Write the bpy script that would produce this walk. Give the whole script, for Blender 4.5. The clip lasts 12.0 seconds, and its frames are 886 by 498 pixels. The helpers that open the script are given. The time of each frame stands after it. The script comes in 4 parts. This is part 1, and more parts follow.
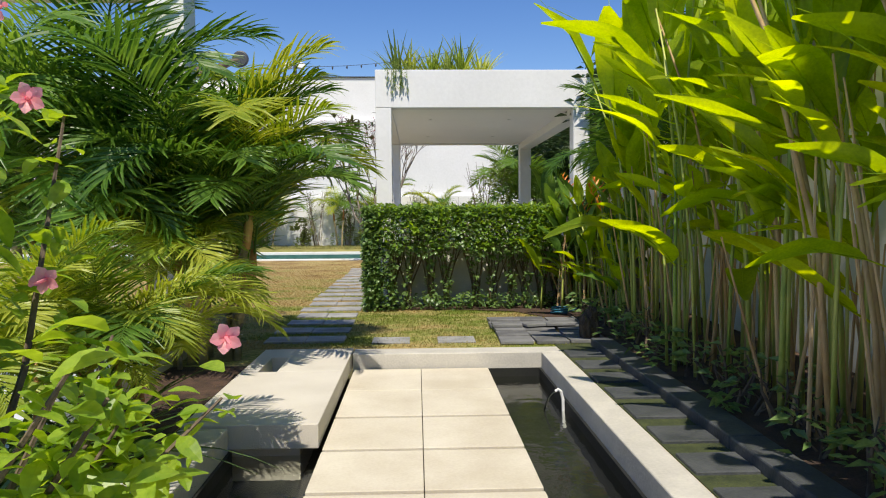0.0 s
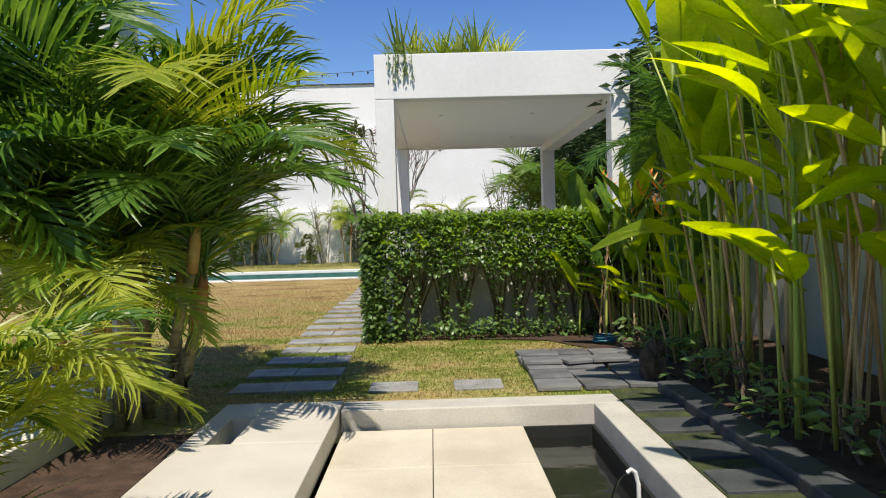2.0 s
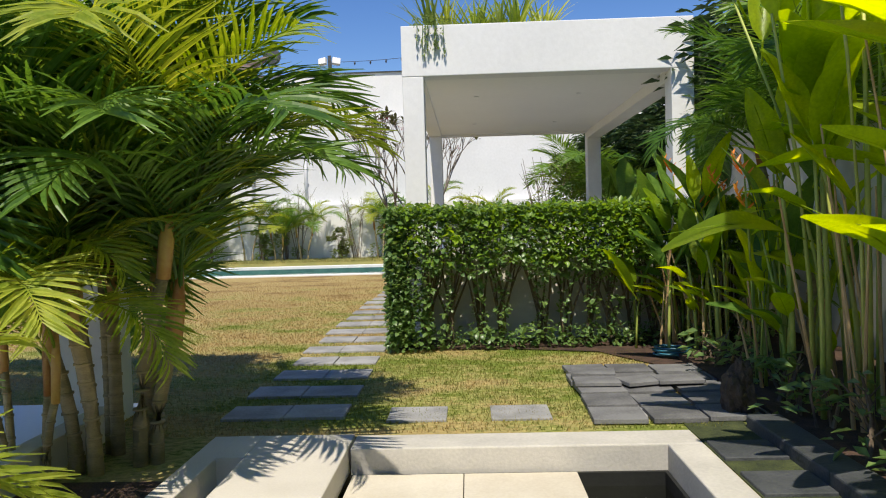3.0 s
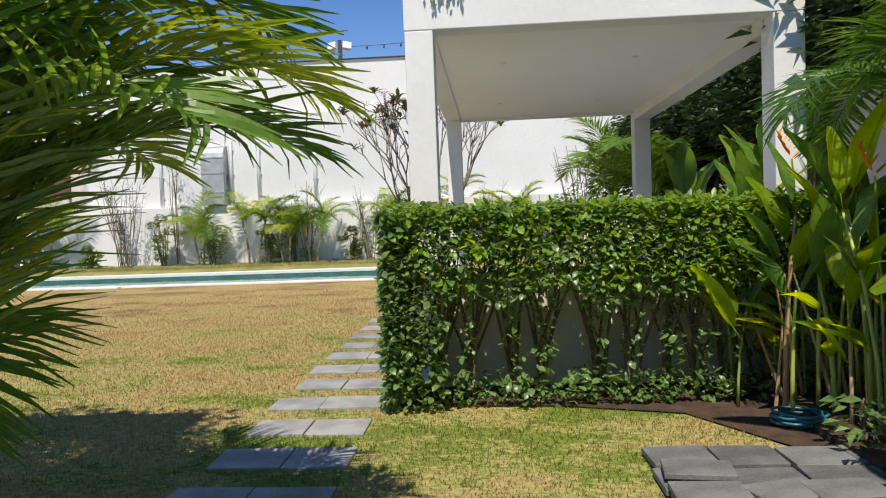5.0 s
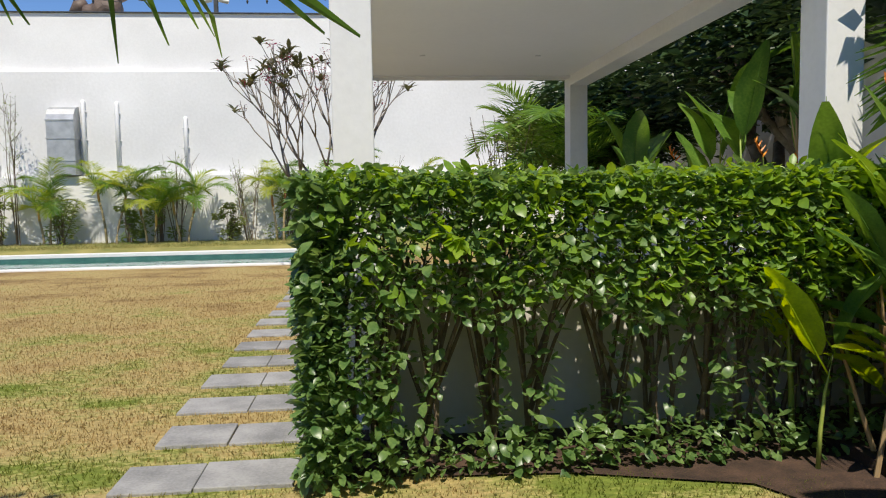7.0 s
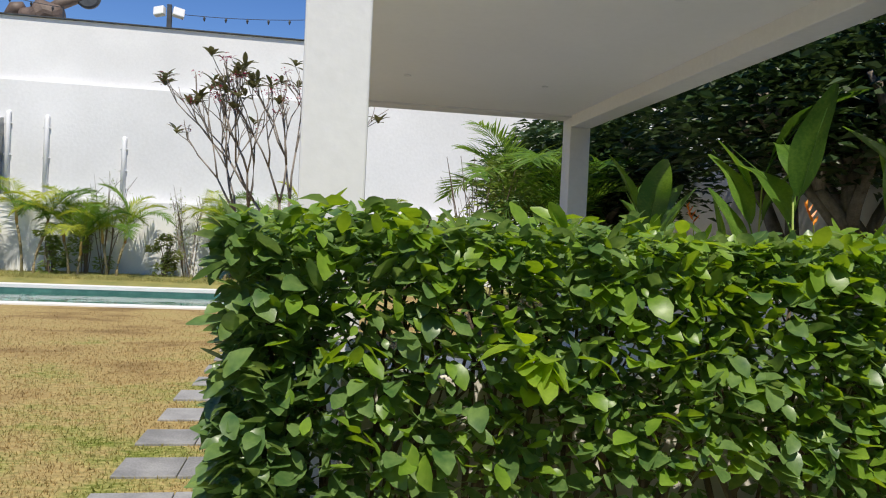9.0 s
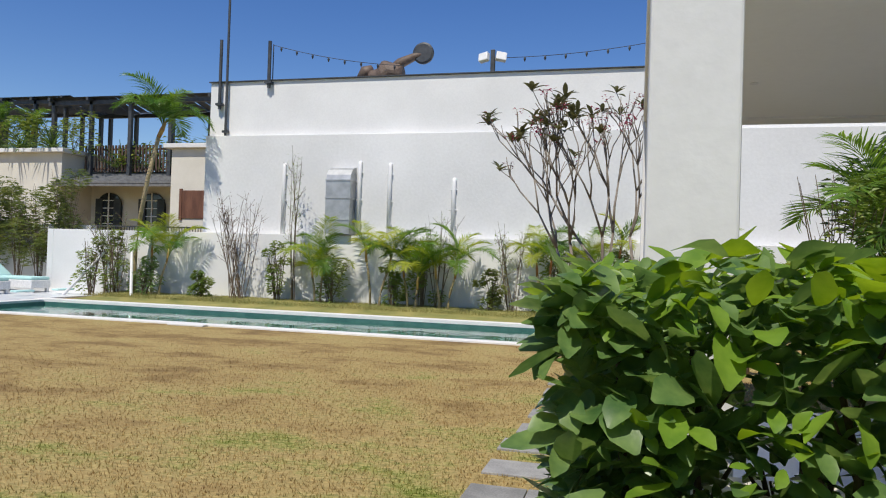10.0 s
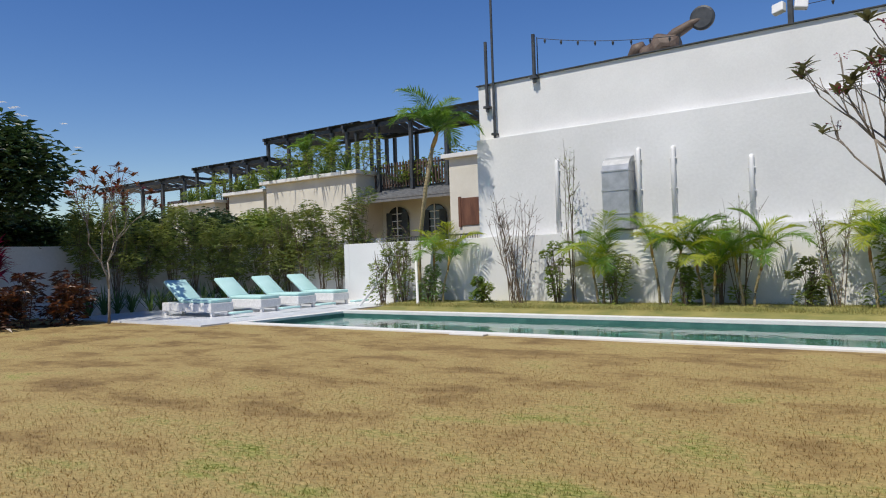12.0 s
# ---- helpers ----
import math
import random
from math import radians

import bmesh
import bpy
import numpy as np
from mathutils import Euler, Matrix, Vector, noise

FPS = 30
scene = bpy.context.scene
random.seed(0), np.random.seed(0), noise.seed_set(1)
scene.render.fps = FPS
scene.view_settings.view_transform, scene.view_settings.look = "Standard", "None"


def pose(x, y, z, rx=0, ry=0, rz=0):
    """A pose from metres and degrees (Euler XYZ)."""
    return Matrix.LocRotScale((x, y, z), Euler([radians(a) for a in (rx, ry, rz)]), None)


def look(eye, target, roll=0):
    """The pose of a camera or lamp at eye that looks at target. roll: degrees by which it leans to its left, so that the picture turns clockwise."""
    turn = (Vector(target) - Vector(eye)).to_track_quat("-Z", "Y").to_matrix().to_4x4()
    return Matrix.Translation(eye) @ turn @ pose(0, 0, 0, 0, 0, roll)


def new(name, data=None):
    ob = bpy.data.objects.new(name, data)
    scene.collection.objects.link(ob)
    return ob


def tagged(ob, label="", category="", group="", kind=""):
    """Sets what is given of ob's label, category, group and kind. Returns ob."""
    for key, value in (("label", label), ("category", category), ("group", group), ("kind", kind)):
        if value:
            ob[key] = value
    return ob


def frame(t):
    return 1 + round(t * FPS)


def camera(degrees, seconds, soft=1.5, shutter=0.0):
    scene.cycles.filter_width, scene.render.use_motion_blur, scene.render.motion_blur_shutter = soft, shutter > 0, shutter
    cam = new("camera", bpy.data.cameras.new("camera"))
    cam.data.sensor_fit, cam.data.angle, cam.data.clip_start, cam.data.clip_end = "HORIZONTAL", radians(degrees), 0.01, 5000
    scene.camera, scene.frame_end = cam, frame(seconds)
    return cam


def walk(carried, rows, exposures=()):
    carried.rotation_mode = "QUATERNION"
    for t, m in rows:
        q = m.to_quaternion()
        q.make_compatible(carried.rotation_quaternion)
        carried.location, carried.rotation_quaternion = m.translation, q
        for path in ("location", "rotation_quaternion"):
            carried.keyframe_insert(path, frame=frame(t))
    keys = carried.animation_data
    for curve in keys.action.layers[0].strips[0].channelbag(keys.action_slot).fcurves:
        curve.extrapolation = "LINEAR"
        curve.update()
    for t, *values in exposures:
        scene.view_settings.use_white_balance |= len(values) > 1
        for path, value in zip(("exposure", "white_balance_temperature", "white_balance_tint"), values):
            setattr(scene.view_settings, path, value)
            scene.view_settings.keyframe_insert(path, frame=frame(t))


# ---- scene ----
cam = camera(62.6, 12.0, soft=1.1)
METRES, EYE, TILT, LEAN, TURN = 15.0, 1.5, 0.0, 0.0, -1.7
PATH = [
    (0, (0.135, 1.473, 1.186), (0.206, 3.469, 1.091), -0.4),
    (0.5, (0.129, 1.86, 1.172), (0.205, 3.857, 1.09), -0.9),
    (1, (0.139, 2.194, 1.18), (0.208, 4.191, 1.11), -1.5),
    (1.5, (0.181, 2.625, 1.161), (0.239, 4.623, 1.102), -1.8),
    (2, (0.185, 3.034, 1.138), (0.216, 5.033, 1.083), -1.6),
    (2.5, (0.183, 3.482, 1.166), (0.172, 5.481, 1.107), -1.4),
    (3, (0.215, 3.961, 1.148), (0.144, 5.959, 1.076), -1.6),
    (3.2, (0.23, 4.143, 1.177), (0.134, 6.139, 1.082), -1.7),
    (4.8, (0.221, 5.654, 1.226), (0.082, 7.646, 1.13), -2.3),
    (5, (0.187, 5.831, 1.218), (0.054, 7.825, 1.134), -2.1),
    (5.5, (0.138, 6.282, 1.197), (0.034, 8.277, 1.108), -1.6),
    (6, (0.044, 6.701, 1.191), (-0.017, 8.697, 1.08), -1.2),
    (6.5, (-0.087, 7.077, 1.178), (-0.054, 9.071, 1.024), -1.1),
    (7, (-0.221, 7.467, 1.198), (-0.024, 9.451, 1.05), -1.0),
    (7.2, (-0.283, 7.588, 1.191), (0.0, 9.564, 1.06), -0.8),
    (8.8, (-0.324, 8.763, 1.236), (0.162, 10.703, 1.184), 2.3),
    (9, (-0.33, 8.891, 1.251), (0.008, 10.862, 1.226), 2.6),
    (9.5, (-0.362, 9.173, 1.276), (-0.468, 11.171, 1.295), 2.6),
    (10, (-0.412, 9.436, 1.296), (-0.931, 11.368, 1.324), 1.8),
    (10.5, (-0.522, 9.696, 1.296), (-1.337, 11.522, 1.321), 1.0),
    (11, (-0.662, 9.91, 1.3), (-1.658, 11.644, 1.323), -0.0),
    (11.5, (-0.798, 10.164, 1.316), (-1.907, 11.828, 1.343), -1.0),
    (12, (-0.918, 10.46, 1.332), (-2.112, 12.064, 1.354), -1.9),
]
walk(cam, [(t, look(eye, target, roll)) for t, eye, target, roll in PATH], [(0, 0.27, 6800, 10), (5, 0.26, 6800, 10), (7, 0.2, 6750, 10), (9, 0.16, 6650, 10), (10, -0.02, 6550, 10), (12, -0.13, 6550, 10)])

# ---------- world, sun ----------
world = bpy.data.worlds.new("world")
scene.world = world
world.use_nodes = True
wn = world.node_tree.nodes
sky = wn.new("ShaderNodeTexSky")
sky.sky_type = "NISHITA"
sky.sun_disc = False
SUN = Vector((-0.06, -0.58, 1.0)).normalized()
sky.sun_elevation = math.asin(SUN.z)
sky.sun_rotation = math.atan2(SUN.x, SUN.y)
sky.air_density, sky.dust_density, sky.ozone_density = 1.0, 0.0, 2.0
wn["Background"].inputs[1].default_value = 0.115
tone = wn.new("ShaderNodeHueSaturation")
tone.inputs["Saturation"].default_value = 1.32
tone.inputs["Hue"].default_value = 0.515
world.node_tree.links.new(sky.outputs[0], tone.inputs["Color"])
world.node_tree.links.new(tone.outputs[0], wn["Background"].inputs[0])
sun_data = bpy.data.lights.new("sun", "SUN")
sun_data.energy, sun_data.angle, sun_data.color = 4.4, radians(0.5), (1.0, 0.94, 0.83)
sun = new("sun", sun_data)
sun.matrix_world = look(SUN * 50, (0, 0, 0))


# ---------- materials ----------
def mat(name, dark, light, rough=0.6, scale=6.0, fine=60.0, bump=0.15, metal=0.0, leaf=0.0, detail=4.0, per_object=0.0, spec=0.5, stretch=(1, 1, 1)):
    m = bpy.data.materials.new(name)
    m.use_nodes = True
    nt = m.node_tree
    n, link = nt.nodes, nt.links.new
    b = n["Principled BSDF"]
    co = n.new("ShaderNodeTexCoord")
    mp = n.new("ShaderNodeMapping")
    mp.inputs["Scale"].default_value = stretch
    link(co.outputs["Object"], mp.inputs[0])
    n1 = n.new("ShaderNodeTexNoise")
    n1.inputs["Scale"].default_value, n1.inputs["Detail"].default_value = scale, detail
    n2 = n.new("ShaderNodeTexNoise")
    n2.inputs["Scale"].default_value, n2.inputs["Detail"].default_value = fine, 3.0
    link(mp.outputs[0], n1.inputs[0])
    link(mp.outputs[0], n2.inputs[0])
    add = n.new("ShaderNodeMath")
    add.operation = "MULTIPLY_ADD"
    link(n2.outputs[0], add.inputs[0])
    add.inputs[1].default_value = 0.45
    link(n1.outputs[0], add.inputs[2])
    last = add.outputs[0]
    if per_object:
        oi = n.new("ShaderNodeObjectInfo")
        a2 = n.new("ShaderNodeMath")
        a2.operation = "MULTIPLY_ADD"
        link(oi.outputs["Random"], a2.inputs[0])
        a2.inputs[1].default_value = per_object
        link(last, a2.inputs[2])
        a3 = n.new("ShaderNodeMath")
        a3.operation = "SUBTRACT"
        link(a2.outputs[0], a3.inputs[0])
        a3.inputs[1].default_value = per_object / 2
        last = a3.outputs[0]
    ramp = n.new("ShaderNodeValToRGB")
    ramp.color_ramp.elements[0].position, ramp.color_ramp.elements[1].position = 0.5, 0.95
    ramp.color_ramp.elements[0].color, ramp.color_ramp.elements[1].color = (*dark, 1), (*light, 1)
    link(last, ramp.inputs[0])
    link(ramp.outputs[0], b.inputs["Base Color"])
    b.inputs["Roughness"].default_value, b.inputs["Metallic"].default_value = rough, metal
    b.inputs["Specular IOR Level"].default_value = spec
    if bump:
        bp = n.new("ShaderNodeBump")
        bp.inputs["Strength"].default_value, bp.inputs["Distance"].default_value = bump, 0.01
        link(n2.outputs[0], bp.inputs["Height"])
        link(bp.outputs[0], b.inputs["Normal"])
    if leaf:
        tr = n.new("ShaderNodeBsdfTranslucent")
        hs = n.new("ShaderNodeHueSaturation")
        hs.inputs["Hue"].default_value, hs.inputs["Saturation"].default_value, hs.inputs["Value"].default_value = 0.475, 1.1, 1.8
        link(ramp.outputs[0], hs.inputs["Color"])
        link(hs.outputs[0], tr.inputs[0])
        mix = n.new("ShaderNodeMixShader")
        mix.inputs[0].default_value = leaf
        link(b.outputs[0], mix.inputs[1])
        link(tr.outputs[0], mix.inputs[2])
        link(mix.outputs[0], n["Material Output"].inputs[0])
    return m


def water_mat(name, tint, wave, strength):
    m = bpy.data.materials.new(name)
    m.use_nodes = True
    n, link = m.node_tree.nodes, m.node_tree.links.new
    b = n["Principled BSDF"]
    b.inputs["Base Color"].default_value = (*tint, 1)
    b.inputs["Roughness"].default_value = 0.02
    b.inputs["IOR"].default_value = 1.33
    b.inputs["Transmission Weight"].default_value = 1.0
    co = n.new("ShaderNodeTexCoord")
    no = n.new("ShaderNodeTexNoise")
    no.inputs["Scale"].default_value, no.inputs["Detail"].default_value = wave, 3.0
    bp = n.new("ShaderNodeBump")
    bp.inputs["Strength"].default_value, bp.inputs["Distance"].default_value = strength, 0.02
    link(co.outputs["Object"], no.inputs[0])
    link(no.outputs[0], bp.inputs["Height"])
    link(bp.outputs[0], b.inputs["Normal"])
    return m


WHITE = mat("white_render", (0.69, 0.69, 0.68), (0.79, 0.79, 0.78), 0.85, 0.7, 25, 0.12)
WHITE_OLD = mat("weathered_white_render", (0.66, 0.66, 0.65), (0.78, 0.78, 0.775), 0.9, 0.5, 14, 0.3)
CEIL = mat("off_white_ceiling_paint", (0.8, 0.8, 0.78), (0.85, 0.85, 0.83), 0.9, 0.6, 20, 0.05)
CREAM = mat("cream_wall_paint", (0.6, 0.57, 0.49), (0.7, 0.67, 0.59), 0.9, 1.2, 20, 0.2)
LIMESTONE = mat("cream_limestone", (0.52, 0.46, 0.36), (0.65, 0.6, 0.5), 0.7, 2.5, 70, 0.12, per_object=0.12)
RIM = mat("grey_cement_coping", (0.42, 0.4, 0.36), (0.58, 0.55, 0.49), 0.8, 3, 60, 0.2)
PLATFORM = mat("pale_terrazzo", (0.53, 0.49, 0.42), (0.63, 0.59, 0.52), 0.7, 2, 120, 0.12)
ANDESITE = mat("grey_andesite", (0.19, 0.19, 0.185), (0.36, 0.355, 0.345), 0.75, 5, 80, 0.35, per_object=0.25)
# Dark andesite, with the shade of the heliconias put into its colour.
SHADESLAB = mat("shade_dark_andesite", (0.09, 0.09, 0.092), (0.2, 0.2, 0.2), 0.75, 5, 80, 0.35, per_object=0.3)
DARKSTONE = mat("dark_stone", (0.035, 0.04, 0.042), (0.08, 0.085, 0.09), 0.6, 5, 60, 0.4, per_object=0.2)
TERRACE = mat("white_terrace_tile", (0.66, 0.68, 0.7), (0.74, 0.76, 0.78), 0.3, 2, 40, 0.03)
SOIL = mat("dark_soil", (0.03, 0.018, 0.012), (0.1, 0.055, 0.035), 0.95, 9, 90, 1.0)
MOSS = mat("mossy_soil", (0.02, 0.03, 0.01), (0.07, 0.085, 0.025), 0.95, 9, 90, 1.0)
POND = mat("dark_pond_floor", (0.006, 0.007, 0.006), (0.016, 0.017, 0.013), 0.7, 3, 40, 0.2)
POOLTILE = mat("green_pool_stone", (0.035, 0.12, 0.105), (0.08, 0.2, 0.17), 0.5, 4, 30, 0.1)
COPING = mat("white_pool_coping", (0.7, 0.69, 0.66), (0.8, 0.79, 0.76), 0.7, 3, 60, 0.1)
STEEL = mat("dark_painted_steel", (0.03, 0.035, 0.04), (0.07, 0.075, 0.08), 0.5, 8, 80, 0.05)
GALV = mat("galvanised_sheet", (0.38, 0.39, 0.39), (0.55, 0.56, 0.56), 0.45, 5, 60, 0.05, metal=0.6)
PVC = mat("white_pvc_pipe", (0.7, 0.7, 0.69), (0.78, 0.78, 0.77), 0.5, 4, 40, 0.02)
CUSHION = mat("aqua_fabric", (0.42, 0.68, 0.65), (0.52, 0.77, 0.74), 0.9, 3, 300, 0.15)
WICKER = mat("white_wicker", (0.66, 0.66, 0.65), (0.82, 0.82, 0.81), 0.7, 20, 120, 0.6)
BARK = mat("grey_bark", (0.14, 0.115, 0.09), (0.3, 0.26, 0.21), 0.9, 10, 60, 0.6)
BRANCH = mat("brown_twig", (0.09, 0.065, 0.045), (0.2, 0.15, 0.1), 0.9, 10, 60, 0.5)
CANE = mat("ringed_palm_cane", (0.2, 0.17, 0.08), (0.42, 0.33, 0.18), 0.6, 7, 60, 0.4, per_object=0.4, stretch=(1, 1, 4))
SHEATH = mat("orange_crownshaft", (0.3, 0.12, 0.03), (0.42, 0.3, 0.08), 0.5, 6, 50, 0.1, per_object=0.4)
STALK = mat("green_stalk", (0.22, 0.33, 0.05), (0.5, 0.52, 0.13), 0.5, 4, 50, 0.15, per_object=0.3, stretch=(1, 1, 0.3))
DRYSTALK = mat("dry_brown_stalk", (0.4, 0.24, 0.1), (0.64, 0.48, 0.26), 0.8, 5, 50, 0.3, per_object=0.3, stretch=(1, 1, 0.3))
HELI = mat("heliconia_leaf", (0.19, 0.31, 0.014), (0.42, 0.54, 0.035), 0.35, 3, 40, 0.1, leaf=0.68, per_object=0.35)
PALM = mat("palm_leaf", (0.055, 0.14, 0.02), (0.17, 0.3, 0.05), 0.38, 3, 40, 0.05, leaf=0.42, per_object=0.35)
PALMY = mat("yellow_green_palm_leaf", (0.17, 0.27, 0.025), (0.4, 0.44, 0.07), 0.4, 3, 40, 0.05, leaf=0.4, per_object=0.3)
HEDGE = mat("hedge_leaf", (0.06, 0.14, 0.04), (0.22, 0.33, 0.1), 0.34, 14, 60, 0.05, leaf=0.36)
HIBISCUS = mat("hibiscus_leaf", (0.15, 0.28, 0.025), (0.34, 0.48, 0.06), 0.38, 14, 60, 0.05, leaf=0.5)
# Lighter hedge leaf: sunlight on the hedge's top and right put into its colour.
HEDGETOP = mat("sunlit_hedge_leaf", (0.12, 0.24, 0.025), (0.26, 0.4, 0.05), 0.38, 14, 60, 0.05, leaf=0.4)
SHRUB = mat("shrub_leaf", (0.09, 0.17, 0.03), (0.27, 0.33, 0.075), 0.5, 2, 20, 0.0, leaf=0.3)
DARKLEAF = mat("dark_tree_leaf", (0.02, 0.055, 0.015), (0.06, 0.1, 0.03), 0.45, 2, 20, 0.0, leaf=0.2)
BRONZE = mat("bronze_green_leaf", (0.05, 0.06, 0.025), (0.13, 0.13, 0.05), 0.45, 3, 20, 0.0, leaf=0.25)
BAMBOO = mat("bamboo_leaf", (0.09, 0.15, 0.03), (0.26, 0.29, 0.085), 0.5, 2, 20, 0.0, leaf=0.3)
STRAP = mat("strap_leaf", (0.04, 0.1, 0.02), (0.12, 0.19, 0.05), 0.4, 4, 30, 0.05, leaf=0.3)
RED = mat("red_leaf", (0.12, 0.015, 0.02), (0.35, 0.03, 0.06), 0.45, 3, 30, 0.0, leaf=0.3)
CROTON = mat("maroon_leaf", (0.05, 0.02, 0.015), (0.22, 0.1, 0.03), 0.4, 6, 30, 0.0, leaf=0.2)
PINK = mat("pink_petal", (0.75, 0.28, 0.32), (0.85, 0.5, 0.5), 0.5, 8, 50, 0.05, leaf=0.35)
ORANGE = mat("orange_bract", (0.7, 0.18, 0.02), (0.85, 0.4, 0.04), 0.45, 8, 50, 0.05, leaf=0.2)
PETAL = mat("white_petal", (0.75, 0.74, 0.7), (0.85, 0.84, 0.8), 0.5, 8, 50, 0.0, leaf=0.3)
HOSE = mat("blue_plastic_hose", (0.015, 0.11, 0.16), (0.04, 0.2, 0.27), 0.35, 8, 50, 0.0)
STATUE = mat("weathered_bronze", (0.08, 0.055, 0.04), (0.17, 0.12, 0.09), 0.6, 4, 40, 0.4)
GLASS = mat("dark_window_glass", (0.015, 0.02, 0.025), (0.03, 0.04, 0.05), 0.08, 2, 10, 0.0)
SHUTTER = mat("dark_shutter_paint", (0.02, 0.03, 0.035), (0.05, 0.06, 0.065), 0.6, 5, 40, 0.1)
BROWNWOOD = mat("brown_wood", (0.09, 0.035, 0.02), (0.18, 0.08, 0.045), 0.6, 5, 50, 0.2, stretch=(1, 1, 0.2))
BATTEN = mat("dark_timber_batten", (0.06, 0.035, 0.025), (0.13, 0.08, 0.06), 0.7, 5, 50, 0.2)
SLATE = mat("grey_roof_tile", (0.12, 0.12, 0.12), (0.22, 0.22, 0.215), 0.8, 6, 40, 0.4)
POND_WATER = water_mat("pond_water", (0.5, 0.55, 0.48), 7, 0.25)
POOL_WATER = water_mat("pool_water", (0.55, 0.85, 0.82), 2.2, 0.5)


def lawn_mat(name="dry_lawn", leaf=0.0):
    """Patchy lawn: green, straw and brown turf, with fine blade grain."""
    m = mat(name, (0.16, 0.19, 0.035), (0.44, 0.34, 0.14), 0.95, 0.95, 45, 0.0 if leaf else 0.6, leaf=leaf, detail=8, spec=0.15)
    n, link = m.node_tree.nodes, m.node_tree.links.new
    ramp = next(x for x in n if x.bl_idname == "ShaderNodeValToRGB")
    cr = ramp.color_ramp
    for at, c in ((0.44, (0.17, 0.22, 0.04)), (0.54, (0.28, 0.28, 0.085)), (0.63, (0.37, 0.29, 0.12)), (0.72, (0.36, 0.265, 0.11)), (0.81, (0.25, 0.17, 0.07)), (0.92, (0.16, 0.105, 0.05))):
        e = cr.elements.new(at)
        e.color = (*c, 1)
    cr.elements.remove(cr.elements[-1])
    noises = [x for x in n if x.bl_idname == "ShaderNodeTexNoise"]
    noises[0].inputs["Roughness"].default_value = 0.72
    noises[1].inputs["Scale"].default_value = 24
    noises[1].inputs["Detail"].default_value = 8
    noises[1].inputs["Roughness"].default_value = 0.75
    mp = next(x for x in n if x.bl_idname == "ShaderNodeMapping")
    mp.inputs["Scale"].default_value = (0.75, 1.25, 1)
    grain = next(x for x in n if x.bl_idname == "ShaderNodeMath")
    grain.inputs[1].default_value = 0.35
    co = next(x for x in n if x.bl_idname == "ShaderNodeTexCoord")
    far = n.new("ShaderNodeVectorMath")
    far.operation = "DISTANCE"
    far.inputs[1].default_value = (0.5, 9.5, 0)
    link(co.outputs["Object"], far.inputs[0])
    mr = n.new("ShaderNodeMapRange")
    mr.inputs["From Min"].default_value, mr.inputs["From Max"].default_value = 1.5, 10.0
    mr.inputs["To Min"].default_value, mr.inputs["To Max"].default_value = -0.13, 0.06
    link(far.outputs["Value"], mr.inputs["Value"])
    plus = n.new("ShaderNodeMath")
    link(ramp.inputs[0].links[0].from_socket, plus.inputs[0])
    link(mr.outputs[0], plus.inputs[1])
    link(plus.outputs[0], ramp.inputs[0])
    # blade-scale variation in value
    vary = n.new("ShaderNodeMapRange")
    vary.inputs["From Min"].default_value, vary.inputs["From Max"].default_value = 0.3, 0.7
    vary.inputs["To Min"].default_value, vary.inputs["To Max"].default_value = 0.45, 1.5
    link(noises[1].outputs[0], vary.inputs["Value"])
    tint = n.new("ShaderNodeHueSaturation")
    link(vary.outputs[0], tint.inputs["Value"])
    link(ramp.outputs[0], tint.inputs["Color"])
    link(tint.outputs[0], n["Principled BSDF"].inputs["Base Color"])
    for other in [x for x in n if x.bl_idname == "ShaderNodeHueSaturation" and x != tint]:
        link(tint.outputs[0], other.inputs["Color"])
        other.inputs["Value"].default_value = 1.3
    return m


BANK = mat("olive_grass_bank", (0.16, 0.18, 0.045), (0.36, 0.31, 0.1), 0.95, 2.0, 60, 0.8, detail=6)
LAWN = lawn_mat()
BLADE = lawn_mat("grass_blade", 0.5)


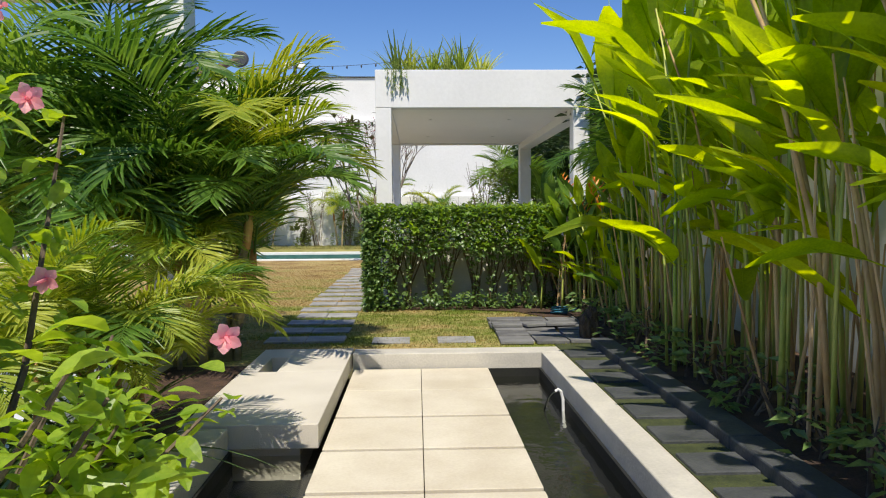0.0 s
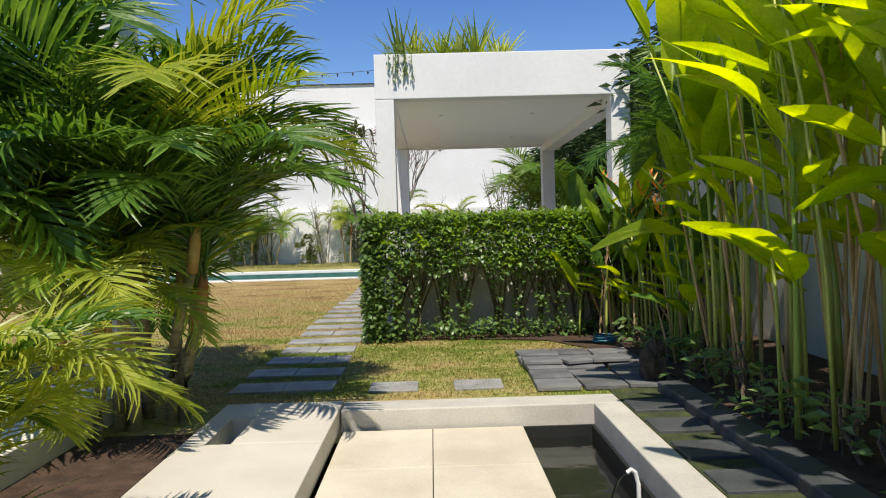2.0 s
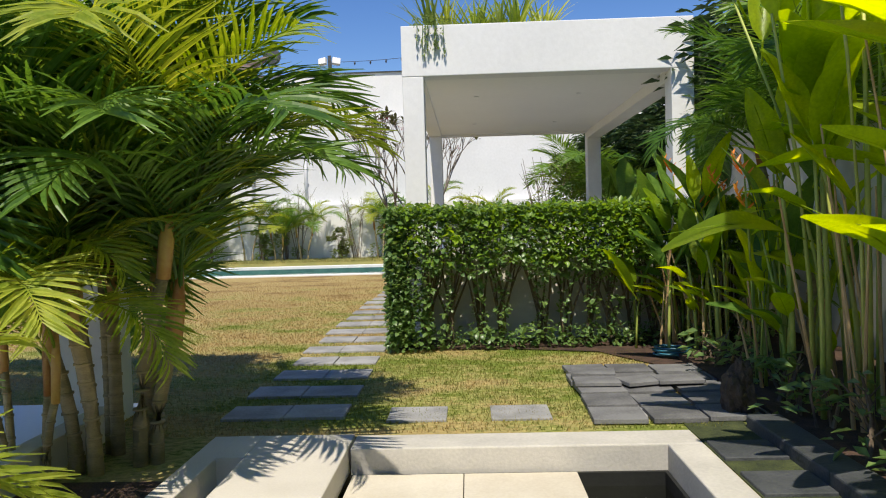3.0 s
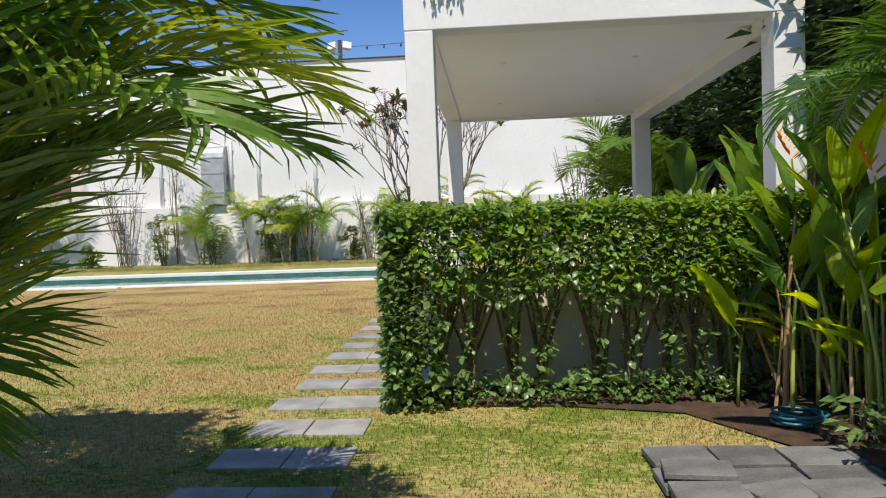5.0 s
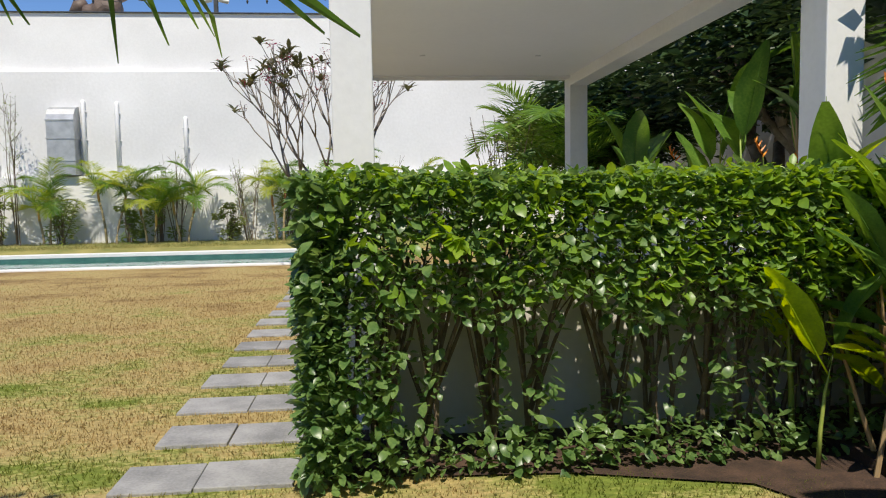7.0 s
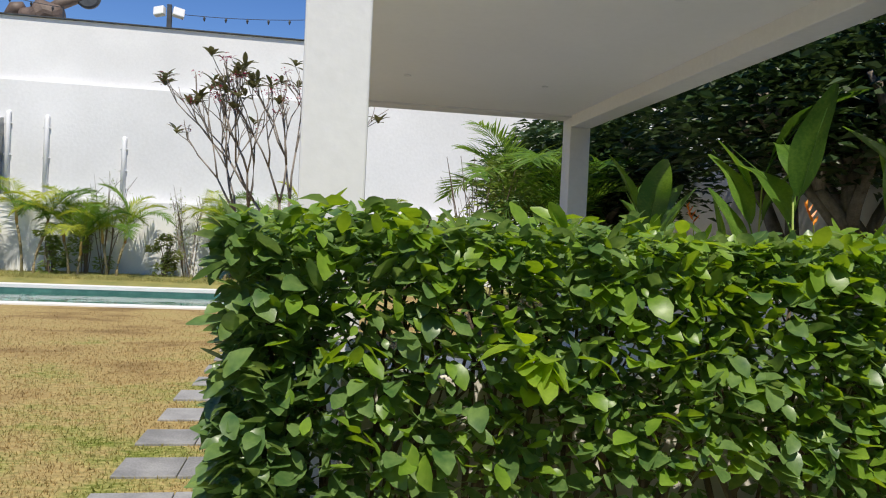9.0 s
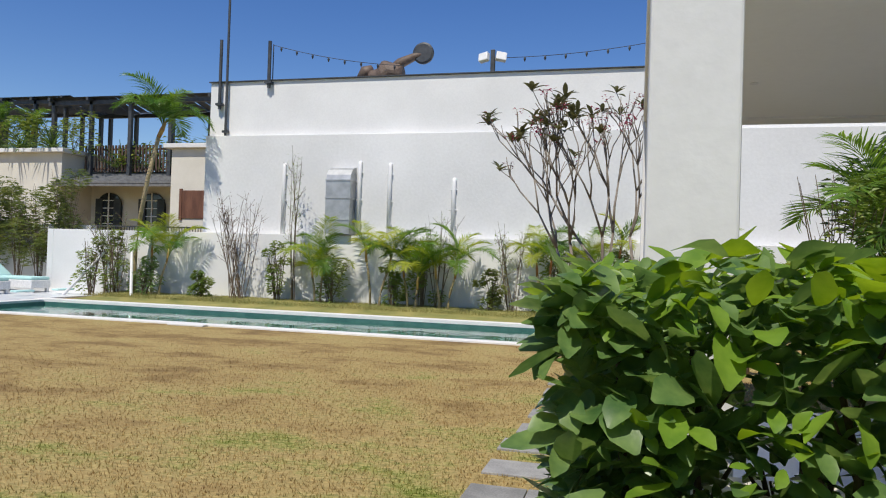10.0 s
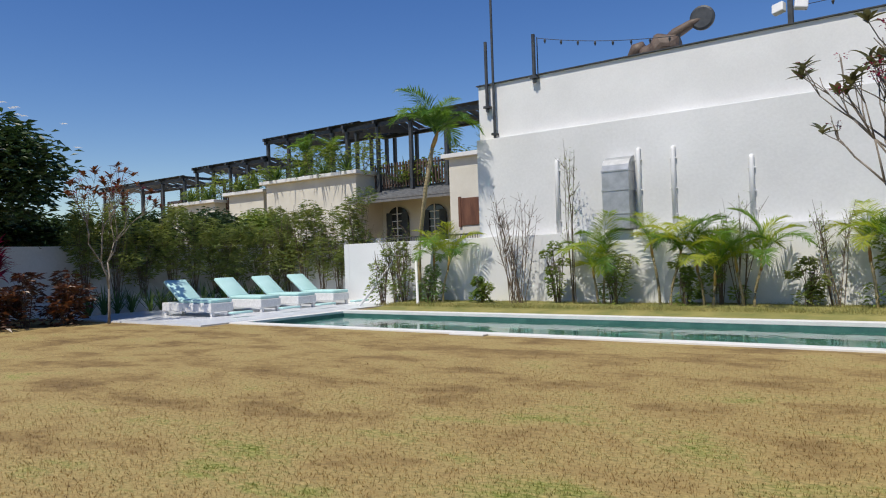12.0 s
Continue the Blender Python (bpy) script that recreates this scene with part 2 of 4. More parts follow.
# ---------- mesh tools ----------
class Acc:
    """Gathers vertices and faces into one mesh."""

    def __init__(self):
        self.v, self.f, self.n = [], [], 0

    def add(self, verts, faces, m=None):
        a = np.asarray(verts, float)
        if m is not None:
            mm = np.array(m)
            a = a @ mm[:3, :3].T + mm[:3, 3]
        self.v.append(a)
        self.f.extend([tuple(i + self.n for i in f) for f in faces])
        self.n += len(a)
        return self

    def box(self, x0, y0, z0, x1, y1, z1, c=0.0):
        v = [(x, y, z) for x in (x0, x1) for y in (y0, y1) for z in (z0, z1)]
        if not c:
            return self.add(v, [(0, 1, 3, 2), (4, 6, 7, 5), (0, 4, 5, 1), (2, 3, 7, 6), (0, 2, 6, 4), (1, 5, 7, 3)])
        bm = bmesh.new()
        bmesh.ops.create_cube(bm, size=1)
        bmesh.ops.scale(bm, vec=(x1 - x0, y1 - y0, z1 - z0), verts=bm.verts)
        bmesh.ops.translate(bm, vec=((x0 + x1) / 2, (y0 + y1) / 2, (z0 + z1) / 2), verts=bm.verts)
        bmesh.ops.bevel(bm, geom=bm.edges[:], offset=c, segments=2, affect="EDGES", profile=0.5)
        bm.verts.index_update()
        self.add([tuple(p.co) for p in bm.verts], [tuple(p.index for p in f.verts) for f in bm.faces])
        bm.free()
        return self

    def tube(self, pts, radii, sides=6):
        pts = [Vector(p) for p in pts]
        v, f = [], []
        for i, p in enumerate(pts):
            d = (pts[min(i + 1, len(pts) - 1)] - pts[max(i - 1, 0)]).normalized()
            a = d.orthogonal().normalized() if abs(d.z) > 0.99 else d.cross(Vector((0, 0, 1))).normalized()
            b = d.cross(a)
            r = radii[i] if isinstance(radii, (list, tuple)) else radii
            v += [tuple(p + (a * math.cos(k * math.tau / sides) + b * math.sin(k * math.tau / sides)) * r) for k in range(sides)]
        for i in range(len(pts) - 1):
            for k in range(sides):
                k2 = (k + 1) % sides
                f.append((i * sides + k, i * sides + k2, (i + 1) * sides + k2, (i + 1) * sides + k))
        f.append(tuple(range(sides))[::-1])
        f.append(tuple((len(pts) - 1) * sides + k for k in range(sides)))
        return self.add(v, f)

    def mesh(self, name, material, smooth=False):
        me = bpy.data.meshes.new(name)
        me.from_pydata(np.concatenate(self.v).tolist() if self.v else [], [], self.f)
        me.materials.append(material)
        if smooth:
            me.polygons.foreach_set("use_smooth", [True] * len(me.polygons))
        me.update()
        return me

    def ob(self, name, material, parent=None, smooth=False):
        o = new(name, self.mesh(name, material, smooth))
        if parent is not None:
            o.parent = parent
        return o


def thing(name, at, label, category, group=""):
    e = new(name)
    e.location = at
    e.empty_display_size = 0.2
    return tagged(e, label, category, group)


def setting(o, label=""):
    return tagged(o, label, kind="structure")


def part(name, me, parent, m=None):
    o = new(name, me)
    o.parent = parent
    if m is not None:
        o.matrix_local = m
    return o


def leaf(length, width, droop=0.2, fold=0.15, n=4, across=1, peak=0.4, wave=0.0):
    """A leaf blade along +y, face up, with its midrib lowered."""
    v, f = [], []
    cols = 2 * across + 1
    for i in range(n + 1):
        t = i / n
        s = t ** (math.log(0.5) / math.log(peak))
        w = width / 2 * max(math.sin(math.pi * min(max(s, 0.02), 0.985)), 0.0) ** 0.62
        for k in range(cols):
            u = (k - across) / across
            v.append((u * w, length * (t - 0.25 * droop * t * t), length * (-droop * t * t) + fold * abs(u) * w + wave * math.sin(9 * t + 4 * u) * w * abs(u)))
    for i in range(n):
        for k in range(cols - 1):
            a = i * cols + k
            f.append((a, a + 1, a + 1 + cols, a + cols))
    return v, f


def aim(p, az, el, roll=0.0, s=1.0):
    """Pose at p whose +y points to azimuth az (from +x), raised by el; radians."""
    return Matrix.Translation(p) @ Matrix.Rotation(az - math.pi / 2, 4, "Z") @ Matrix.Rotation(el, 4, "X") @ Matrix.Rotation(roll, 4, "Y") @ Matrix.Scale(s, 4)


R = random.Random(7)


def U(a, b):
    return R.uniform(a, b)


def frond(L, n, ll, a0, a1, keel=0.5, w=0.028):
    """A feather palm frond along +y: arching rachis and two rows of drooping leaflets."""
    acc = Acc()
    pts, ang, p = [], a0, Vector((0, 0, 0))
    steps = 14
    for i in range(steps + 1):
        pts.append(p.copy())
        t = i / steps
        ang = a0 + (a1 - a0) * t ** 1.3
        p = p + Vector((0, math.cos(ang), math.sin(ang))) * (L / steps)
    acc.tube(pts, [0.011 * (1 - 0.85 * i / steps) + 0.001 for i in range(steps + 1)], 5)
    for i in range(n):
        t = 0.16 + 0.84 * i / (n - 1)
        x = t * steps
        k = min(int(x), steps - 1)
        q = pts[k].lerp(pts[k + 1], x - k)
        ang = a0 + (a1 - a0) * t ** 1.3
        size = ll * (0.5 + 0.62 * math.sin(math.pi * min(t * 0.92 + 0.1, 1))) * U(0.88, 1.08)
        for side in (-1, 1):
            spread = radians(62 - 34 * t) * side
            lv, lf = leaf(size, w * U(0.85, 1.15), U(0.15, 0.5), 0.5, 3, 1, 0.35)
            m = Matrix.Translation(q) @ Matrix.Rotation(ang, 4, "X") @ Matrix.Rotation(-spread, 4, "Z") @ Matrix.Rotation(radians(U(8, 26)) * keel * 2, 4, "X") @ Matrix.Rotation(-side * radians(U(10, 40)), 4, "Y")
            acc.add(lv, lf, m)
    return acc


FRONDS = [frond(1.55, 44, 0.5, radians(72), radians(-42), w=0.025), frond(1.4, 40, 0.48, radians(56), radians(-58), w=0.025),
          frond(1.6, 46, 0.5, radians(84), radians(-5), w=0.025), frond(1.3, 38, 0.44, radians(40), radians(-62), w=0.024)]
FROND_DARK = [a.mesh("frond", PALM) for a in FRONDS]
FROND_PALE = [a.mesh("frond", PALMY) for a in FRONDS]


def palm(at, canes, per, size, label, pale=0.3, name="areca_palm", group="", cane_r=0.035, tall=(0.9, 1.5), spread=0.25, clear=False):
    e = thing(name, at, label, "palm", group)
    for c in range(canes):
        az = c * 2.4 + U(-0.3, 0.3)
        b = Vector((math.cos(az), math.sin(az), 0)) * spread * U(0.3, 1)
        h = U(*tall)
        lean = b.normalized() * U(0.05, 0.22) * h
        top = b + lean + Vector((0, 0, h))
        pts = [b + lean * t * t + Vector((0, 0, h * t - 0.06 * (t == 0))) for t in (0, 0.25, 0.5, 0.75, 1)]
        a = Acc()
        a.tube(pts, [cane_r * 1.15, cane_r, cane_r * 0.95, cane_r * 0.9, cane_r * 0.85], 8)
        rings = int(h / 0.09)
        for r in range(1, rings):
            q = b + lean * (r / rings) ** 2 + Vector((0, 0, h * r / rings))
            a.tube([q - Vector((0, 0, 0.005)), q + Vector((0, 0, 0.005))], cane_r * 1.12, 8)
        a.ob("cane", CANE, e, True)
        s = Acc()
        s.tube([top - Vector((0, 0, 0.02)), top + lean * 0.15 + Vector((0, 0, 0.16)), top + lean * 0.3 + Vector((0, 0, 0.36))], [cane_r * 0.95, cane_r * 1.05, cane_r * 0.4], 8)
        s.ob("crownshaft", SHEATH, e, True)
        for k in range(per):
            v = R.choice([0, 0, 1, 1, 2, 3]) if k else 2
            me = (FROND_PALE if U(0, 1) < pale else FROND_DARK)[v]
            q = top + lean * 0.2 + Vector((0, 0, U(0.1, 0.32)))
            turn = az + k * 2.39 + U(-0.4, 0.4)
            tight = math.cos(turn) > 0.1 and clear
            if tight:
                me = (FROND_PALE if U(0, 1) < pale else FROND_DARK)[R.choice([0, 2])]
            part("frond", me, e, aim(q, turn, U(0.08, 0.32) if tight else U(-0.25, 0.25), 0, size * (U(0.75, 0.95) if tight else U(0.8, 1.15))))
    return e


def strap_plant(at, n, L, w, material, label, name, category, group="", el=(0.5, 1.4), droop=(0.3, 0.9)):
    a = Acc()
    for i in range(n):
        lv, lf = leaf(L * U(0.6, 1.1), w * U(0.8, 1.2), U(*droop), 0.4, 6, 1, 0.35)
        a.add(lv, lf, aim((U(-0.05, 0.05), U(-0.05, 0.05), -0.02), U(0, math.tau), U(*el)))
    o = a.ob(name, material)
    o.location = at
    return tagged(o, label, category, group)


def leafy(acc, centre, radii, n, size, width, flat=0.5):
    """Leaves scattered through an ellipsoid, denser towards its skin."""
    for i in range(n):
        d = Vector((R.gauss(0, 1), R.gauss(0, 1), R.gauss(0, 1))).normalized() * U(0.25, 1) ** 0.45
        p = Vector(centre) + Vector((d.x * radii[0], d.y * radii[1], d.z * radii[2]))
        s = size * U(0.6, 1.25)
        q = s * width / 2
        lv, lf = [(0, 0, 0), (-q, 0.42 * s, 0.25 * q), (0, s, -0.2 * s), (q, 0.42 * s, 0.25 * q)], [(0, 2, 1), (0, 3, 2)]
        acc.add(lv, lf, aim(p, math.atan2(d.y, d.x) + U(-1.2, 1.2), U(-0.6, 0.9) * flat, U(-0.8, 0.8)))


def shrub(at, h, w, stems, leaves, size, width, material, label, name="garden_shrub", group="", low=0.15, blobs=7):
    e = thing(name, at, label, "shrub", group)
    st, lv = Acc(), Acc()
    for s in range(stems):
        az = U(0, math.tau)
        tip = Vector((math.cos(az) * w * U(0.1, 0.5), math.sin(az) * w * U(0.1, 0.4), h * U(0.65, 1)))
        b = Vector((U(-0.08, 0.08), U(-0.08, 0.08), -0.05))
        mid = b.lerp(tip, 0.5) + Vector((U(-0.06, 0.06), U(-0.06, 0.06), 0.05))
        st.tube([b, mid, tip], [0.012, 0.009, 0.004], 5)
        for k in range(3):
            q = b.lerp(tip, U(0.35, 0.8))
            st.tube([q, q + Vector((U(-0.25, 0.25) * w, U(-0.2, 0.2) * w, U(0.1, 0.25) * h))], [0.006, 0.002], 4)
    for k in range(blobs):
        z = h * (low + (0.95 - low) * (k + 0.5) / blobs)
        r = w * U(0.28, 0.52) * (1.1 - 0.55 * z / h)
        leafy(lv, (U(-0.6, 0.6) * w * (1.1 - 0.5 * z / h), U(-0.25, 0.25) * w, z), (r, r * 0.8, r * 0.9), leaves // blobs, size, width)
    st.ob("stems", BRANCH, e)
    lv.ob("foliage", material, e)
    return e


def branching(acc, p, d, length, radius, depth, tips, spread=0.5, up=0.25):
    q = p + d * length
    mid = p.lerp(q, 0.5) + Vector((U(-1, 1), U(-1, 1), U(-0.3, 0.3))) * length * 0.06
    acc.tube([p, mid, q], [radius, radius * 0.88, radius * 0.76], 6)
    if depth == 0:
        tips.append((q, d))
        return
    for k in range(2 if U(0, 1) < 0.75 else 3):
        a = U(0, math.tau)
        o = d.orthogonal().normalized()
        s = (Matrix.Rotation(a + k * math.pi, 3, d) @ o) * spread * U(0.7, 1.25)
        branching(acc, q, (d + s + Vector((0, 0, up))).normalized(), length * U(0.68, 0.92), radius * 0.72, depth - 1, tips, spread, up)


# ---------- ground ----------
def sheet(xs, ys, holes, z):
    a = Acc()
    for i in range(len(xs) - 1):
        for k in range(len(ys) - 1):
            cx, cy = (xs[i] + xs[i + 1]) / 2, (ys[k] + ys[k + 1]) / 2
            if not any(h[0] < cx < h[2] and h[1] < cy < h[3] for h in holes):
                a.add([(xs[i], ys[k], z), (xs[i + 1], ys[k], z), (xs[i + 1], ys[k + 1], z), (xs[i], ys[k + 1], z)], [(0, 1, 2, 3)])
    return a


PX0, PX1, PY0, PY1 = -14.5, -0.45, 20.62, 24.2      # pool, outside of its coping
GX0, GX1, GY0, GY1 = -1.2, 1.37, -5.0, 7.87         # pond court
ground = sheet([-900, PX0, GX0, PX1, GX1, 900], [-900, GY0, GY1, PY0, PY1, 900], [(PX0, PY0, PX1, PY1), (GX0, GY0, GX1, GY1)], 0.0).ob("ground", LAWN)
setting(ground, "dry yellow-green lawn with brown patches")

# ---------- pond court ----------
pond = Acc().box(GX0 + 0.02, GY0, -0.75, GX1 - 0.02, GY1 - 0.02, -0.6).ob("pond_floor", POND)
setting(pond, "dark pond floor under shallow water")
w = Acc().add([(-0.95, GY0, -0.2), (1.2, GY0, -0.2), (1.2, 7.62, -0.2), (-0.95, 7.62, -0.2)], [(0, 1, 2, 3)]).ob("water", POND_WATER)
w.visible_shadow = False
setting(w, "still dark pond water reflecting sky")
rim = Acc()
rim.box(1.19, GY0, -0.62, 1.37, 7.63, 0.005, 0.008)
rim.box(-0.42, 7.632, -0.62, 1.37, 7.87, 0.005, 0.008)
rim.box(-1.2, GY0, -0.62, -0.93, 5.53, 0.0, 0.008)
setting(rim.ob("pond_coping", RIM), "grey cement coping round the pond")
liner = Acc().box(1.17, GY0, -0.61, 1.188, 7.63, -0.13).box(-0.42, 7.61, -0.61, 1.17, 7.63, -0.13).box(-0.928, GY0, -0.61, -0.91, 5.53, -0.13)
setting(liner.ob("pond_liner", POND), "black band along the waterline of the pond")
plat = Acc()
plat.box(-1.2, 5.55, -0.13, -0.43, 6.95, 0.012, 0.006)
plat.box(-1.2, 6.953, -0.13, -1.07, 7.87, 0.012, 0.006)
plat.box(-0.93, 6.953, -0.13, -0.43, 7.87, 0.012, 0.006)
plat.box(-1.07, 7.5, -0.13, -0.93, 7.87, 0.012)
plat.box(-1.17, 5.65, -0.62, -0.55, 7.87, -0.132)
setting(plat.ob("pond_platform", PLATFORM), "pale terrazzo platform beside the stepping slabs")

# ---------- side strip and planter at the wall ----------
setting(Acc().box(1.372, GY0, -0.1, 1.7, 8.2, 0.006).ob("strip_soil", MOSS), "mossy dark soil between stepping slabs")
curb = Acc()
y = -5.0
while y < 7.5:
    curb.box(1.68, y, -0.1, 1.86, min(y + 1.998, 7.9), 0.075 + U(-0.003, 0.003), 0.01)
    y += 2.0
setting(curb.ob("planter_curb", DARKSTONE), "dark stone planter curb")
setting(Acc().box(1.862, -5, -0.1, 3.18, 12.5, 0.06).ob("planter_soil", SOIL), "dark planter soil under heliconias")
setting(Acc().box(3.2, -6, -0.2, 3.4, 12.5, 2.4, 0.01).ob("wall_east", WHITE_OLD), "white rendered garden wall behind plants")
setting(Acc().box(-9, -5.3, -0.2, 3.4, -5.02, 3.4, 0.01).ob("wall_south", WHITE), "white house wall")
soil_bed = Acc()
soil_bed.add([(-0.45, 10.5, 0.012), (0.6, 10.42, 0.012), (1.3, 10.2, 0.012), (1.86, 9.2, 0.012), (1.86, 11.9, 0.012), (-0.45, 11.3, 0.012)], [(0, 1, 2, 3, 4, 5)])
setting(soil_bed.ob("hedge_soil", SOIL), "bare reddish soil bed under the hedge")
setting(Acc().box(-1.9, -5, -0.1, -1.21, 7.2, 0.005).ob("left_planter_soil", SOIL), "dark soil of a planting bed")
setting(Acc().box(-9, -5, -0.1, -1.92, 8.6, 0.03, 0.005).ob("terrace_floor", TERRACE), "pale glossy terrace floor")
setting(Acc().box(-1.93, 5.6, -0.1, -1.8, 8.0, 0.16, 0.006).ob("planter_wall", CREAM), "low cream planter wall beside terrace")
pil = Acc().box(-2.22, 8.05, 0, -1.9, 8.4, 3.15, 0.008).box(-9, 8.05, 3.15, -1.9, 8.4, 3.55, 0.008)
setting(pil.ob("terrace_column", WHITE), "white rendered terrace column and beam")

vine = Acc()
for k in range(9):
    leafy(vine, (-2.0 - k * 0.42, 8.1 + U(-0.1, 0.15), 3.62 + U(-0.1, 0.12)), (0.32, 0.3, 0.24), 150, 0.09, 0.45)
tagged(vine.ob("beam_creeper", SHRUB), "leafy creeper growing over the terrace beam", "creeper")

# ---------- canopy ----------
col = Acc()
for x0, x1 in ((-0.4, -0.19), (2.24, 2.46)):
    for y0 in (11.22, 16.26):
        col.box(x0, y0, 0, x1, y0 + 0.25, 2.6, 0.008)
beam = Acc()
beam.box(-0.403, 11.217, 2.6, 2.463, 11.44, 3.1, 0.008)
beam.box(-0.403, 16.26, 2.6, 2.463, 16.513, 3.1, 0.008)
beam.box(-0.403, 11.442, 2.6, -0.19, 16.258, 3.1, 0.008)
beam.box(2.24, 11.442, 2.5, 2.463, 16.258, 3.1, 0.008)
setting(col.ob("canopy_columns", WHITE), "white rendered canopy columns")
setting(beam.ob("canopy_beams", WHITE), "white rendered canopy beams")
setting(Acc().box(-0.2, 11.44, 2.62, 2.24, 16.26, 2.8).ob("ceiling", CEIL), "off-white canopy ceiling with small downlights")
setting(Acc().box(-0.2, 11.44, 2.95, 2.24, 16.26, 3.0).ob("canopy_roof", WHITE_OLD), "canopy roof slab")
lights = Acc()
for x in (0.35, 1.55):
    for yy in (12.6, 15.0):
        lights.tube([(x, yy, 2.612), (x, yy, 2.622)], 0.03, 14)
tagged(lights.ob("ceiling_downlight", PVC), "small recessed downlights in ceiling", kind="structure")
# Unseen pale floor, added to bounce light up onto the ceiling.
setting(Acc().box(-0.42, 11.125, -0.1, 2.5, 16.6, 0.03, 0.006).ob("canopy_bounce_floor", TERRACE), "unseen pale floor added under the canopy to brighten its ceiling")
setting(Acc().box(-0.25, 11.0, 0, 3.2, 11.12, 0.85, 0.008).ob("wall_hedge", CREAM), "low cream wall behind the hedge")
setting(Acc().box(2.52, 11.122, 0, 3.2, 16.4, 0.95, 0.008).ob("wall_side", CREAM), "low cream side wall")

# ---------- boundary walls ----------
setting(Acc().box(-11.92, 26.93, -0.2, 14, 27.4, 4.46, 0.01).ob("wall_north", WHITE_OLD), "tall weathered white boundary wall with a ledge")
setting(Acc().box(-11.92, 27.1, 4.462, 14, 27.4, 5.95, 0.01).ob("wall_north_upper", WHITE), "white rendered upper part of boundary wall")
setting(Acc().box(-11.9, 27.41, -0.2, 14, 34, 5.7).ob("building_north", WHITE_OLD), "flat roofed building behind the tall wall")
setting(Acc().box(-11.96, 27.04, 5.952, 14, 27.44, 5.975).ob("wall_cap", STEEL), "thin dark wall capping")
setting(Acc().box(-16.6, 26.68, -0.2, 6, 26.92, 1.82, 0.01).ob("wall_garden", WHITE), "low white garden wall")
setting(Acc().box(-22.2, 28.2, -0.2, -16.6, 28.4, 2.0, 0.01).ob("wall_northwest", WHITE_OLD), "white garden wall behind planting")
setting(Acc().box(-16.8, 26.68, -0.2, -16.602, 28.4, 1.82, 0.01).ob("wall_return", WHITE), "white garden wall return")
setting(Acc().box(-22.4, 6, -0.2, -22.2, 28.4, 2.0, 0.01).ob("wall_west", WHITE_OLD), "white garden wall behind shrubs")
setting(Acc().box(6, 12, -0.2, 6.2, 27, 3, 0.01).ob("wall_northeast", WHITE_OLD), "white boundary wall behind trees")

# ---------- pool and deck ----------
pool = Acc()
pool.box(PX0 + .02, PY0 + .02, -1.5, PX1 - .02, PY1 - .02, -1.4)
pool.box(PX0 + .02, PY0 + .02, -1.4, PX1 - .02, PY0 + 0.26, -0.03).box(PX0 + .02, PY1 - 0.26, -1.4, PX1 - .02, PY1 - .02, -0.03)
pool.box(PX0 + .02, PY0 + 0.26, -1.4, PX0 + 0.3, PY1 - 0.26, -0.03).box(PX1 - 0.3, PY0 + 0.26, -1.4, PX1 - .02, PY1 - 0.26, -0.03)
pool.box(PX0 + .3, PY0 + 0.26, -1.4, PX0 + 2.2, PY1 - 0.26, -0.45)
setting(pool.ob("pool_shell", POOLTILE), "green stone pool shell with a shallow shelf")
w = Acc().add([(PX0 + .29, PY0 + .25, -0.09), (PX1 - .29, PY0 + .25, -0.09), (PX1 - .29, PY1 - .25, -0.09), (PX0 + .29, PY1 - .25, -0.09)], [(0, 1, 2, 3)]).ob("pool_water", POOL_WATER)
w.visible_shadow = False
setting(w, "clear turquoise-green pool water")
cop = Acc()
cop.box(PX0, PY0, -0.028, PX1, PY0 + 0.26, 0.03, 0.008).box(PX0, PY1 - 0.26, -0.028, PX1, PY1, 0.05, 0.008)
cop.box(PX0, PY0 + 0.262, -0.028, PX0 + 0.28, PY1 - 0.262, 0.03, 0.008).box(PX1 - 0.28, PY0 + 0.262, -0.028, PX1, PY1 - 0.262, 0.12, 0.008)
cop.box(-8.3, PY0 - 0.16, 0.002, -7.6, PY0 - 0.003, 0.032, 0.006)
setting(cop.ob("pool_coping", COPING), "white stone pool coping")
bank = Acc()
bx = [-13.9 + 0.45 * i for i in range(45)]
by = [24.21, 24.6, 25.1, 25.7, 26.3, 26.675]
bv = [(x, y, 0.005 + (0.13 + 0.05 * noise.noise(Vector((x * 0.9, y, 0.0)))) * min(1, (y - 24.21) / 1.4)) for x in bx for y in by]
bank.add(bv, [(i * 6 + j, (i + 1) * 6 + j, (i + 1) * 6 + j + 1, i * 6 + j + 1) for i in range(44) for j in range(5)])
setting(bank.ob("grass_bank", BANK, None, True), "olive grass bank between pool and wall")
deck = Acc()
x = -21.9
while x < PX0 - 0.05:
    y = 19.9
    while y < 28:
        deck.box(x, y, -0.05, min(x + 0.99, PX0 - 0.004), y + 0.99, 0.035, 0.004)
        y += 1.0
    x += 1.0
setting(deck.ob("deck_paving", TERRACE), "pale stone sun deck beside the pool")


